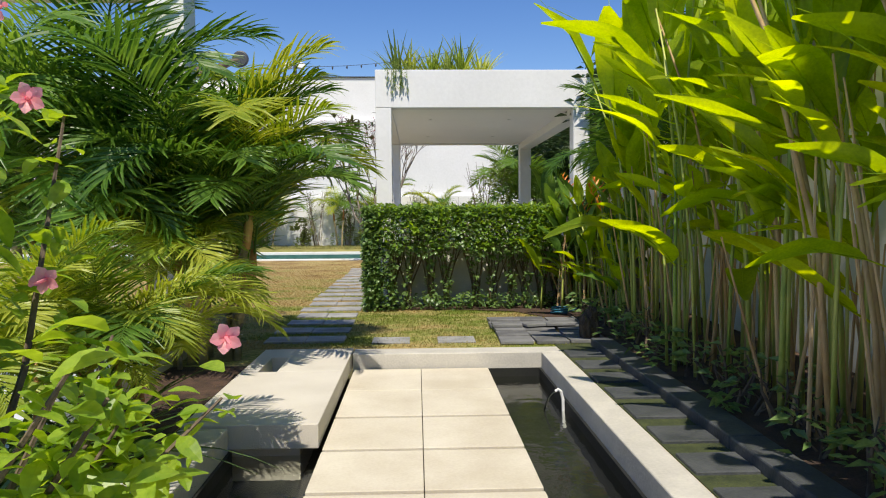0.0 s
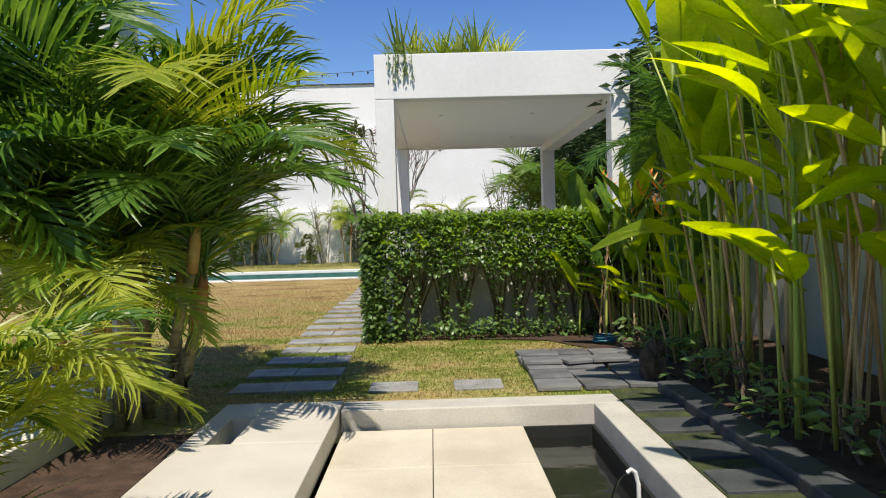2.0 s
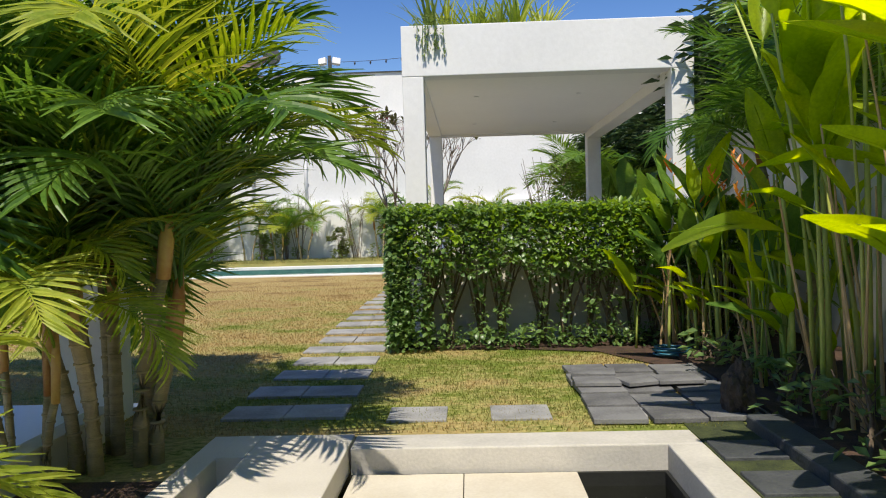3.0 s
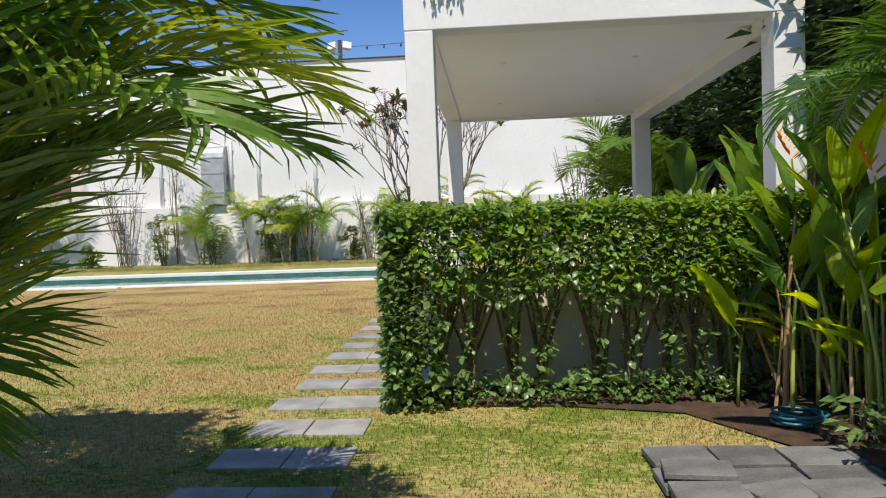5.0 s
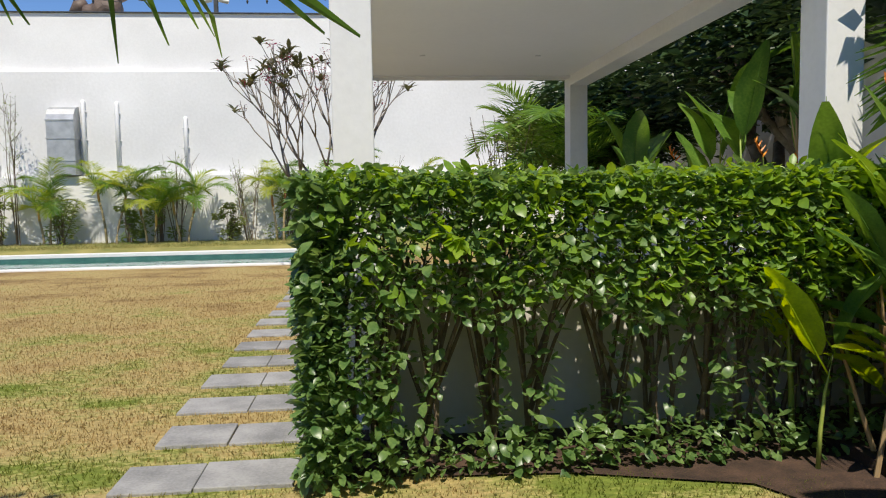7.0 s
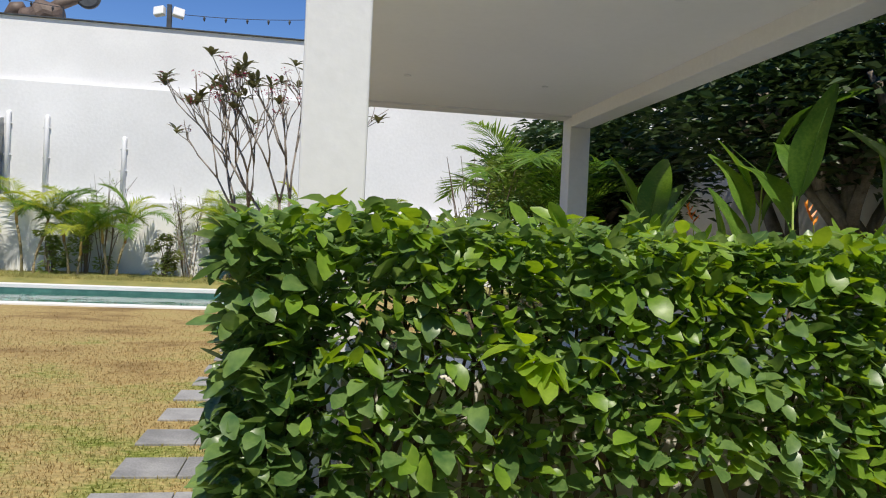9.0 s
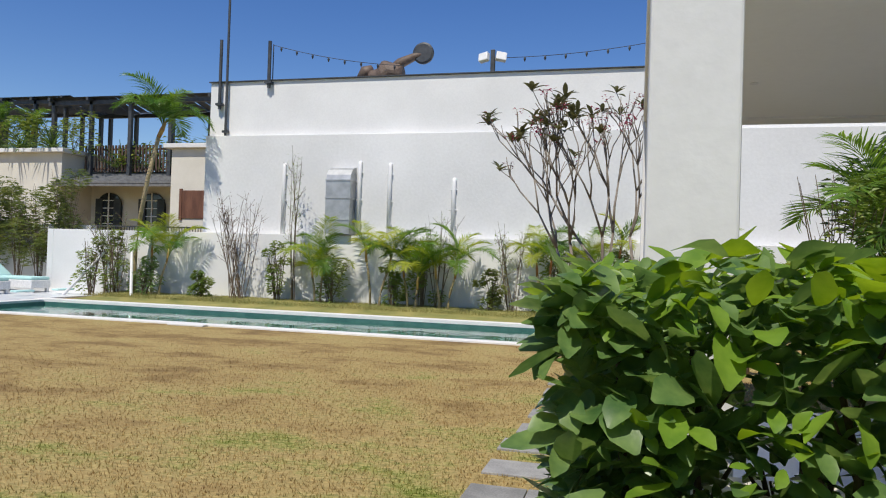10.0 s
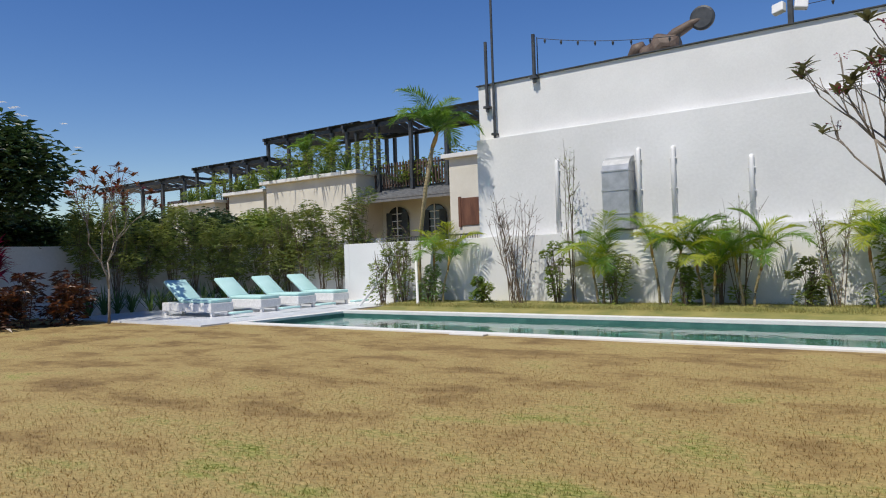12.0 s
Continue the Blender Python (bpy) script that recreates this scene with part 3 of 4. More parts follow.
def lounger(at):
    e = thing("sun_lounger", at, "white wicker sun lounger with aqua cushion, back raised", "lounger", "sun loungers on the deck")
    b = Acc().box(-2.1, -0.34, 0.12, 0, 0.34, 0.34, 0.02)
    b.ob("base", WICKER, e)
    for x in (-2.06, -0.1):
        for y in (-0.3, 0.22):
            Acc().box(x, y, 0, x + 0.08, y + 0.08, 0.12, 0.005).ob("leg", WICKER, e)
    Acc().box(-1.35, -0.32, 0.342, -0.02, 0.32, 0.43, 0.03).ob("seat_cushion", CUSHION, e, True)
    back = Acc().box(0, -0.32, 0, 0.85, 0.32, 0.09, 0.03).ob("back_cushion", CUSHION, e, True)
    back.matrix_local = Matrix.Translation((-1.36, 0, 0.36)) @ Matrix.Scale(-1, 4, (1, 0, 0)) @ Matrix.Rotation(radians(-36), 4, "Y")
    pad = Acc().box(0.62, -0.3, 0.09, 0.83, 0.3, 0.14, 0.022).ob("head_pillow", CUSHION, e, True)
    pad.matrix_local = back.matrix_local.copy()
    fr = Acc().box(0, -0.33, -0.05, 0.83, 0.33, -0.004, 0.01).ob("back_frame", WICKER, e)
    fr.matrix_local = back.matrix_local.copy()
    return e


for y in (21.75, 23.3, 24.6, 25.95):
    lounger((-16.25, y, 0.035))
setting(Acc().box(-21.8, 20.4, 0.035, -20.9, 27.6, 0.38, 0.01).ob("planter_bench", WHITE), "white rendered planter edge behind loungers")

# ---------- fittings on the tall wall ----------
def pipe(x, z0, z1):
    a = Acc().tube([(x, 26.885, z0), (x, 26.885, z1), (x, 26.92, z1 + 0.05), (x, 26.96, z1 + 0.06)], 0.055, 10)
    for z in (z0 + 0.3, (z0 + z1) / 2, z1 - 0.2):
        a.box(x - 0.075, 26.87, z - 0.02, x + 0.075, 26.95, z + 0.02)
    return tagged(a.ob("drain_pipe", PVC, None, True), "white plastic pipe fixed to the wall", "pipe", "pipes on the wall")


for x, z0, z1 in ((-9.5, 1.83, 3.6), (-7.37, 1.83, 3.65), (-6.55, 1.83, 3.6), (-4.87, 1.83, 3.22)):
    pipe(x, z0, z1)
hood = thing("exhaust_duct", (-7.81, 26.95, 0), "galvanised exhaust duct hood on the white wall", "duct")
h = Acc()
prof = [(0, 1.85), (-0.42, 1.85), (-0.42, 3.2), (-0.38, 3.36), (-0.28, 3.49), (-0.14, 3.56), (0, 3.58)]
v = [(sx, py, pz) for sx in (-0.33, 0.33) for py, pz in prof]
k = len(prof)
h.add(v, [tuple(range(k)), tuple(range(2 * k - 1, k - 1, -1))] + [(i, i + k, (i + 1) % k + k, (i + 1) % k) for i in range(k)])
h.ob("duct", GALV, hood)
for z in (2.2, 2.75, 3.2):
    Acc().box(-0.345, -0.435, z, 0.345, 0, z + 0.03).ob("flange", GALV, hood)


def pole(x, z0, z1, r, label):
    return tagged(Acc().tube([(x, 27.0, z0), (x, 27.0, z1)], r, 8).box(x - r * 2, 26.93, z0 + 0.1, x + r * 2, 27.09, z0 + 0.16).ob("mast", STEEL), label, "mast", "masts on the wall")


pole(-11.37, 4.45, 9.6, 0.035, "tall thin dark steel mast on wall")
pole(-11.58, 5.2, 7.1, 0.045, "dark steel post on wall end")
pole(-10.11, 5.75, 7.0, 0.05, "dark steel post holding string lights")


def string_lights(p, q, sag, n):
    a = Acc()
    pts = [Vector(p).lerp(Vector(q), i / 16) - Vector((0, 0, sag * 4 * (i / 16) * (1 - i / 16))) for i in range(17)]
    a.tube(pts, 0.008, 4)
    for c in (p, q):
        a.tube([(c[0], c[1], 5.99), (c[0], c[1], c[2] + 0.02)], 0.015, 6)
    for i in range(n):
        t = (i + 0.5) / n
        c = Vector(p).lerp(Vector(q), t) - Vector((0, 0, sag * 4 * t * (1 - t)))
        a.tube([c, c - Vector((0, 0, 0.05)), c - Vector((0, 0, 0.12))], [0.015, 0.035, 0.01], 6)
    return tagged(a.ob("string_lights", STEEL), "sagging string of small dark bulbs", "string lights", "string lights over the wall")


string_lights((-10.11, 27.2, 6.95), (-6.4, 27.2, 6.25), 0.1, 8)
string_lights((-4.0, 27.2, 6.35), (2.0, 27.2, 7.0), 0.2, 12)
fl = thing("floodlight", (-4.05, 27.2, 6.0), "twin white floodlights on a dark post", "floodlight")
Acc().box(-0.05, -0.05, 0, 0.05, 0.05, 0.55, 0.005).ob("post", STEEL, fl)
for s in (-1, 1):
    o = Acc().box(-0.13, -0.06, -0.11, 0.13, 0.08, 0.11, 0.02).ob("lamp_head", PVC, fl)
    o.matrix_local = pose(s * 0.22, -0.05, 0.36, -15, s * 8, s * 20)
st = thing("roof_statue", (-7.1, 27.9, 5.7), "weathered bronze statue with a raised disc", "statue")
bm = bmesh.new()
bmesh.ops.create_uvsphere(bm, u_segments=20, v_segments=12, radius=0.5)
for q in bm.verts:
    q.co = Vector((q.co.x * 1.1, q.co.y * 0.8, q.co.z * 0.75 + 0.06 * math.sin(q.co.x * 14)))
me = bpy.data.meshes.new("torso")
bm.to_mesh(me)
bm.free()
me.materials.append(STATUE)
part("torso", me, st, pose(0, 0, 0.45, 0, -25, 0))
Acc().tube([(0.2, 0, 0.6), (0.4, 0, 0.82), (0.8, 0, 0.98), (1.0, 0, 1.02)], [0.2, 0.14, 0.1, 0.06], 10).ob("arm", STATUE, st, True)
Acc().tube([(-0.75, 0, 0.42), (-0.6, 0, 0.6), (-0.4, 0, 0.68)], [0.12, 0.19, 0.12], 10).ob("block", STATUE, st, True)
Acc().tube([(1.02, -0.06, 1.05), (1.02, -0.03, 1.05), (1.02, 0.03, 1.05), (1.02, 0.06, 1.05)], [0.24, 0.29, 0.29, 0.24], 24).ob("disc", STEEL, st)


# ---------- neighbouring building ----------
FY = 40.0
house = thing("neighbour_house", (-32, FY, 0), "cream two-storey house with roof terraces and pergolas", "house")


def hp(name, acc, m):
    o = acc.ob(name, m, house)
    o.matrix_local = Matrix.Translation((32, -FY, 0))
    return o


hp("wall", Acc().box(-21.5, FY - 1.2, -1, -18, FY + 6, 6.05, 0.02).box(-28.2, FY + 1.5, -1, -21.5, FY + 6, 5.2, 0.02).box(-35.6, FY - 0.6, -1, -28.2, FY + 6, 6.0, 0.02)
   .box(-40, FY, -1, -36.6, FY + 6, 5.7, 0.02).box(-46, FY, -1, -41.5, FY + 6, 5.4, 0.02).box(-60, FY + 1, -1, -36, FY + 6, 4.9, 0.02), CREAM)
for x0, x1, y0, zz in ((-21.8, -17.8, -1.45, 6.05), (-35.9, -27.9, -0.9, 6.0), (-40.3, -36.3, -0.3, 5.7), (-46.3, -41.2, -0.3, 5.4)):
    hp("cornice", Acc().box(x0, FY + y0, zz, x1, FY + 6, zz + 0.2, 0.02), WHITE_OLD)
roof = Acc()
roof.add([(-28.4, FY - 1.0, 4.45), (-21.6, FY - 1.0, 4.45), (-21.6, FY + 1.6, 5.3), (-28.4, FY + 1.6, 5.3), (-28.4, FY - 1.0, 4.3), (-21.6, FY - 1.0, 4.3), (-21.6, FY + 1.6, 5.15), (-28.4, FY + 1.6, 5.15)],
         [(0, 1, 2, 3), (7, 6, 5, 4), (0, 4, 5, 1), (1, 5, 6, 2), (2, 6, 7, 3), (3, 7, 4, 0)])
for i in range(8):
    roof.box(-28.42, FY - 1.02 + i * 0.32, 4.45 + i * 0.105, -21.58, FY - 0.72 + i * 0.32, 4.53 + i * 0.105)
hp("porch_roof", roof, SLATE)


def arched(x, z0, wid, hgt):
    a = Acc()
    n = 12
    outline = [(-wid / 2, 0), (wid / 2, 0)] + [(wid / 2 * math.cos(math.pi * i / n), hgt - wid / 2 + wid / 2 * math.sin(math.pi * i / n)) for i in range(n + 1)]
    k = len(outline)
    v = [(x + px, FY + yy, z0 + pz) for yy in (1.38, 1.52) for px, pz in outline]
    a.add(v, [tuple(range(k)), tuple(range(2 * k - 1, k - 1, -1))] + [(i, (i + 1) % k, (i + 1) % k + k, i + k) for i in range(k)])
    hp("window", a, GLASS)
    g = Acc().box(x - 0.03, FY + 1.34, z0, x + 0.03, FY + 1.38, z0 + hgt)
    for i in range(1, 5):
        g.box(x - wid * 0.24, FY + 1.345, z0 + i * hgt / 5 - 0.02, x + wid * 0.24, FY + 1.375, z0 + i * hgt / 5 + 0.02)
    hp("window_bars", g, PVC)
    s = Acc()
    for sx in (-1, 1):
        s.box(x + sx * wid * 0.37 - wid * 0.14, FY + 1.3, z0, x + sx * wid * 0.37 + wid * 0.14, FY + 1.36, z0 + hgt * 0.84, 0.02)
    hp("shutter", s, SHUTTER)


arched(-27.0, 2.2, 1.5, 2.0)
arched(-24.4, 2.2, 1.5, 2.0)
hp("window", Acc().box(-20.9, FY - 1.25, 2.8, -19.4, FY - 1.15, 4.1, 0.02).box(-20.97, FY - 1.28, 2.73, -20.83, FY - 1.2, 4.17).box(-19.47, FY - 1.28, 2.73, -19.33, FY - 1.2, 4.17), BROWNWOOD)
rail = Acc()
for i in range(70):
    rail.box(-28.4 + i * 0.14, FY - 1.6, 1.5, -28.37 + i * 0.14, FY - 1.57, 2.35)
rail.box(-28.4, FY - 1.62, 2.33, -18.6, FY - 1.55, 2.4)
hp("balcony_railing", rail, STEEL)
for x0, x1, zz in ((-28.0, -21.8, 5.2), (-36.4, -35.9, 5.0), (-41.3, -40.3, 4.9), (-48, -46.3, 4.6)):
    bat = Acc().box(x0, FY + 0.76, zz + 0.1, x1, FY + 0.8, zz + 0.2).box(x0, FY + 0.76, zz + 1.1, x1, FY + 0.8, zz + 1.2)
    x = x0
    while x < x1:
        bat.box(x, FY + 0.7, zz, x + 0.1, FY + 0.76, zz + 1.35)
        x += 0.2
    hp("batten_screen", bat, BATTEN)
perg = Acc()
for x0, x1, zt, y0 in ((-29.8, -20.5, 8.75, FY + 0.5), (-37.8, -30.0, 9.1, FY + 1.5), (-45.5, -38.0, 8.0, FY + 1.5), (-58, -47, 7.6, FY + 1.5)):
    nx = 4
    for i in range(nx + 1):
        x = x0 + (x1 - x0) * i / nx
        for yy in (y0, y0 + 3.4):
            perg.box(x - 0.09, yy - 0.09, 5, x + 0.09, yy + 0.09, zt)
        perg.box(x - 0.07, y0 - 0.4, zt, x + 0.07, y0 + 3.8, zt + 0.18)
    perg.box(x0 - 0.3, y0 - 0.09, zt - 0.15, x1 + 0.3, y0 + 0.09, zt + 0.05)
    perg.box(x0 - 0.3, y0 + 3.3, zt - 0.15, x1 + 0.3, y0 + 3.5, zt + 0.05)
    i = 0
    x = x0 - 0.2
    while x < x1 + 0.2:
        drop = 0.28 * math.sin((x - x0) * 1.7)
        perg.add([(x, y0 - 0.3, zt + 0.2), (x + 0.5, y0 - 0.3, zt + 0.2), (x + 0.5, y0 + 1.8, zt - 0.25 + drop * 0.4), (x, y0 + 1.8, zt - 0.25 + drop * 0.4),
                  (x + 0.5, y0 + 3.6, zt + 0.2), (x, y0 + 3.6, zt + 0.2)], [(0, 1, 2, 3), (3, 2, 4, 5)])
        x += 0.5
hp("pergola", perg, STEEL)


# ---------- hedge ----------
hedge = thing("hedge", (0, 10.7, 0), "clipped dark green leafy hedge with bare stems below", "hedge")
HX0, HX1, HY0, HY1, HZ = -0.5, 2.9, 10.33, 11.0, 1.27
lv, top, stm = Acc(), Acc(), Acc()
HL = [leaf(1.0, 0.56, 0.3, 0.25, 4, 1, 0.56, 0.05), leaf(1.0, 0.46, 0.1, 0.35, 4, 1, 0.58, 0.06), leaf(1.0, 0.62, 0.45, 0.2, 4, 1, 0.6, 0.05), leaf(1.0, 0.5, -0.15, 0.25, 4, 1, 0.56, 0.05)]


def bumpy(a, b):
    return 0.05 * noise.noise(Vector((a * 2.3, b * 2.3, 3.1))) + 0.03 * noise.noise(Vector((a * 7, b * 7, 9)))


def hleaf(acc, p, nrm, s):
    az = math.atan2(nrm[1], nrm[0]) + U(-1.3, 1.3) if abs(nrm[2]) < 0.9 else U(0, math.tau)
    el = U(-0.7, 0.85) if abs(nrm[2]) < 0.9 else U(-0.2, 0.9)
    acc.add(*R.choice(HL), aim(p, az, el, U(-0.7, 0.7), s))


# bushes of the hedge: crooked stems that fork upwards into the crown
BUSH = [-0.38, -0.2, 0.02, 0.3, 0.5, 0.86, 1.08, 1.3, 1.5, 1.72, 1.9, 2.12, 2.35, 2.6, 2.8]


def near_bush(x):
    return min(abs(x - q) for q in BUSH)


def lower_edge(x):
    """Height at which the closed crown begins above the open stems."""
    return 0.0 if x < -0.12 else 0.7 + 0.16 * noise.noise(Vector((x * 2.6, 0.0, 4.2)))


def hsize():
    return 0.027 + 0.055 * U(0, 1) ** 1.8


for i in range(18000):
    x, z = U(HX0, HX1), HZ * (1 - U(0, 1) ** 1.25 * 0.98)
    edge = lower_edge(x)
    if z < edge:
        foot = 0.2 + 0.1 * noise.noise(Vector((x * 3.1, 0, 8)))
        if z > foot and (near_bush(x) > 0.05 + 0.06 * noise.noise(Vector((x * 5, z * 5, 1))) + 0.05 * (z / edge) ** 3 or U(0, 1) > 0.38):
            continue
        if z <= foot and U(0, 1) > 0.75:
            continue
    deep = U(0, 1) ** 2 * 0.3
    hleaf(lv, (x, HY0 + bumpy(x, z) + deep + (0.1 if z < edge else 0), z), (0, -1, 0), hsize())
for i in range(4200):
    y, z = U(HY0, HY1), U(0.05, HZ)
    hleaf(lv, (HX0 + bumpy(y, z) + U(0, 1) ** 2 * 0.2, y, z), (-1, 0, 0), hsize())
for i in range(600):
    hleaf(lv, (U(HX0 + 0.1, HX1), U(10.6, 10.95), U(0.9, 1.2)), (0, -1, 0), U(0.06, 0.09))
for i in range(6500):
    x, y = U(HX0, HX1), U(HY0, HY1)
    hleaf(top if U(0, 1) < 0.6 else lv, (x, y, HZ + bumpy(x, y) * 1.3 - U(0, 1) ** 2 * 0.12), (0, 0, 1), hsize())
# Sunlit-coloured leaves on the upper front, more of them to the right.
for i in range(3400):
    x = HX0 + (HX1 - HX0) * U(0, 1) ** 0.6
    hleaf(top, (x, HY0 + bumpy(x, 1.2) - 0.01, HZ - U(0, 1) ** 1.3 * 0.5), (0, -1, 0), hsize())
for bx0 in BUSH:
    for k in range(4):
        b = Vector((bx0 + U(-0.03, 0.03), U(10.6, 10.8), -0.03))
        knee = b + Vector((U(-0.05, 0.05), U(-0.04, 0.04), U(0.16, 0.34)))
        for j in range(2):
            tip = Vector((max(bx0 + U(-0.26, 0.26), HX0 + 0.06), knee.y + U(-0.22, 0.1), U(0.85, 1.2)))
            mid = knee.lerp(tip, 0.5) + Vector((U(-0.06, 0.06), U(-0.04, 0.04), 0))
            stm.tube([b, knee, mid, tip], [0.014, 0.012, 0.009, 0.004], 5)
            for q0 in (0.15, 0.5, 0.8):
                q = mid.lerp(tip, q0)
                stm.tube([q, q + Vector((U(-0.12, 0.12), U(-0.12, 0.05), U(0.06, 0.22)))], [0.005, 0.002], 4)
tuft = Acc()
for k in range(11):
    tuft.add(*HL[k % 3], aim((0.11 + U(-0.03, 0.03), 10.27 + U(-0.02, 0.02), 1.02 + U(-0.02, 0.05)), -1.57 + U(-1.5, 1.5), U(-0.7, 0.6), U(-0.4, 0.4), U(0.07, 0.12)))
tuft.ob("bright_shoot", HIBISCUS, hedge, True).matrix_local = Matrix.Translation((0, -10.7, 0))
stm.ob("stems", BRANCH, hedge).matrix_local = Matrix.Translation((0, -10.7, 0))
for o in (lv.ob("leaves", HEDGE, hedge, True), top.ob("young_leaves", HEDGETOP, hedge, True)):
    o.matrix_local = Matrix.Translation((0, -10.7, 0))
    tagged(o, kind="stuff")

# ---------- heliconias along the wall ----------
HLEAF = [leaf(1.0, 0.33, 0.12, 0.35, 10, 2, 0.42, 0.1), leaf(1.0, 0.3, 0.35, 0.25, 10, 2, 0.4, 0.15), leaf(1.0, 0.36, 0.6, 0.2, 10, 2, 0.45, 0.12), leaf(1.0, 0.27, 0.05, 0.5, 10, 2, 0.4, 0.08)]
HMESH, HDARK = [], []
for v, f in HLEAF:
    a = Acc().add(v, f)
    a.tube([(0, -0.25, 0.02), (0, 0, -0.004), (0, 0.5, v[27][2] - 0.004), (0, 0.95, v[47][2])], [0.009, 0.009, 0.006, 0.002], 5)
    HMESH.append(a.mesh("leaf", HELI, True))
    HDARK.append(a.mesh("leaf", PALM, True))


def heliconia(at, n, hmin, hmax, lean=0.3, low=0.2, spread=0.35, size=0.72, flowers=0, shades=None):
    e = thing("heliconia", at, "tall heliconia clump with big bright green leaves and canes", "heliconia", "heliconias along the wall")
    for i in range(int(n * 0.6)):
        b = Vector((U(-spread, spread), U(-spread, spread) * 1.2, -0.05))
        hh = U(0.9, 2.0) * min(1, hmin)
        Acc().tube([b, b + Vector((U(-0.3, 0.15), U(-0.2, 0.2), hh))], [0.012, 0.005], 6).ob("dry_cane", DRYSTALK, e)
    for i in range(n):
        b = Vector((U(-spread, spread), U(-spread, spread) * 1.2, -0.05))
        h = U(hmin, hmax)
        l = Vector((U(-1.0, 0.45) * lean, U(-0.5, 0.5) * lean, 0)) * h * 0.5
        pts = [b + l * t * t + Vector((0, 0, h * t)) for t in (0, 0.33, 0.66, 1)]
        r = U(0.009, 0.017)
        Acc().tube(pts, [r * 1.15, r, r * 0.8, r * 0.5], 7).ob("cane", DRYSTALK if U(0, 1) < 0.25 else STALK, e, True)
        az = U(0, math.tau)
        for k in range(R.choice([3, 3, 4, 4])):
            t = 1 - 0.105 * k if U(0, 1) > low else U(0.3, 0.7)
            q = b + l * t * t + Vector((0, 0, h * t))
            s = size * U(0.7, 1.25) * (1.0 if t > 0.7 else 0.7)
            el = U(1.05, 1.52) if t > 0.75 else U(0.35, 0.95)
            a2 = az + k * math.pi + U(-0.9, 0.9) if t > 0.7 else math.pi + U(-1.1, 1.1)
            m = aim(q, a2, el, U(-0.6, 0.6), s)
            m.translation = q + m.to_3x3() @ Vector((0, 0.22, 0))
            part("leaf", R.choice(shades or HMESH), e, m)
    for i in range(flowers):
        b = Vector((U(-spread, spread), U(-spread, 0.1), U(1.1, 1.65)))
        Acc().tube([(b.x + 0.1, b.y + 0.1, -0.05), (b.x + 0.05, b.y + 0.05, b.z * 0.6), b], [0.009, 0.008, 0.006], 5).ob("flower_stem", STALK, e)
        a = Acc()
        for k in range(7):
            a.add(*leaf(0.11 - 0.008 * k, 0.026, -0.2, 0.8, 4, 1, 0.3), aim(b + Vector((-0.012 * k, 0, 0.022 * k)), k * math.pi + 0.4 + U(-0.2, 0.2), 0.5 + 0.08 * k))
        a.ob("flower", ORANGE, e)
    return e


for i, y in enumerate((2.4, 3.0, 3.7, 4.4, 5.1, 5.8, 6.5, 7.2, 7.9)):
    heliconia((2.38 + U(-0.12, 0.12), y, 0.06), 13, 1.5, 3.1, 0.42, low=0.24, flowers=0, size=0.74)
for y in (4.6, 7.0):
    heliconia((2.8, y, 0.06), 6, 2.2, 3.3, 0.15, size=0.85)
for x, y in ((2.25, 8.7), (2.45, 9.4), (2.3, 10.0), (1.98, 10.3)):
    heliconia((x, y, 0.06), 9, 0.45, 1.2, 0.4, low=0.35, flowers=3, size=0.48, shades=HMESH[:2] + HDARK[:2])
for x, y in ((3.0, 12.8), (3.3, 14.2), (2.9, 15.4)):
    heliconia((x, y, 0.0), 4, 1.2, 1.9, 0.2, flowers=2, size=0.7, shades=HDARK)
# low leaves at the foot of the canes
for i in range(26):
    y = 3.2 + i * 0.25
    shrub((2.0 + U(-0.06, 0.1), y, 0.06), U(0.16, 0.36), 0.3, 3, 26, 0.1, 0.45, HEDGE, "low leafy plant at the planter edge", "groundcover_plant", "low plants along the planter", 0.2, 3)

# ---------- palms and shrubs left of the pond ----------
areca = palm((-1.56, 7.5, 0.0), 9, 6, 1.12, "clump of areca palm with ringed canes and arching fronds", 0.32, tall=(0.5, 0.95), spread=0.22, clear=True)
part("frond", FROND_DARK[0], areca, aim((-0.05, 0.25, 1.05), radians(38), 0.0, 0.0, 0.95))
palm((-1.85, 7.15, 0.0), 4, 5, 0.66, "young areca shoots beside the tall clump", 0.85, tall=(0.25, 0.55), spread=0.16, cane_r=0.02)
palm((-2.75, 7.3, 0.03), 5, 8, 1.15, "dense dark areca palm beside the terrace", 0.05, tall=(0.6, 1.4), spread=0.25)
palm((-1.42, 5.1, 0.0), 6, 4, 0.56, "young areca palm with fine yellow-green fronds", 0.9, tall=(0.1, 0.35), spread=0.18, cane_r=0.018)
palm((-1.65, 4.55, 0.0), 5, 4, 0.5, "young areca palm with fine yellow-green fronds", 0.8, tall=(0.1, 0.3), spread=0.2, cane_r=0.015)
for x, y in ((-1.4, 4.3), (-1.6, 3.9), (-1.32, 3.6), (-1.7, 4.7), (-1.35, 4.9), (-1.75, 4.2)):
    strap_plant((x, y, 0.0), 60, 0.7, 0.03, STRAP, "clump of narrow arching strap leaves", "strap_leaf_plant", "lily", "strap plants by the pond")
hib = thing("hibiscus_bush", (-0.98, 2.95, 0), "hibiscus bush with pale pink flowers", "shrub")
hl, hs = Acc(), Acc()
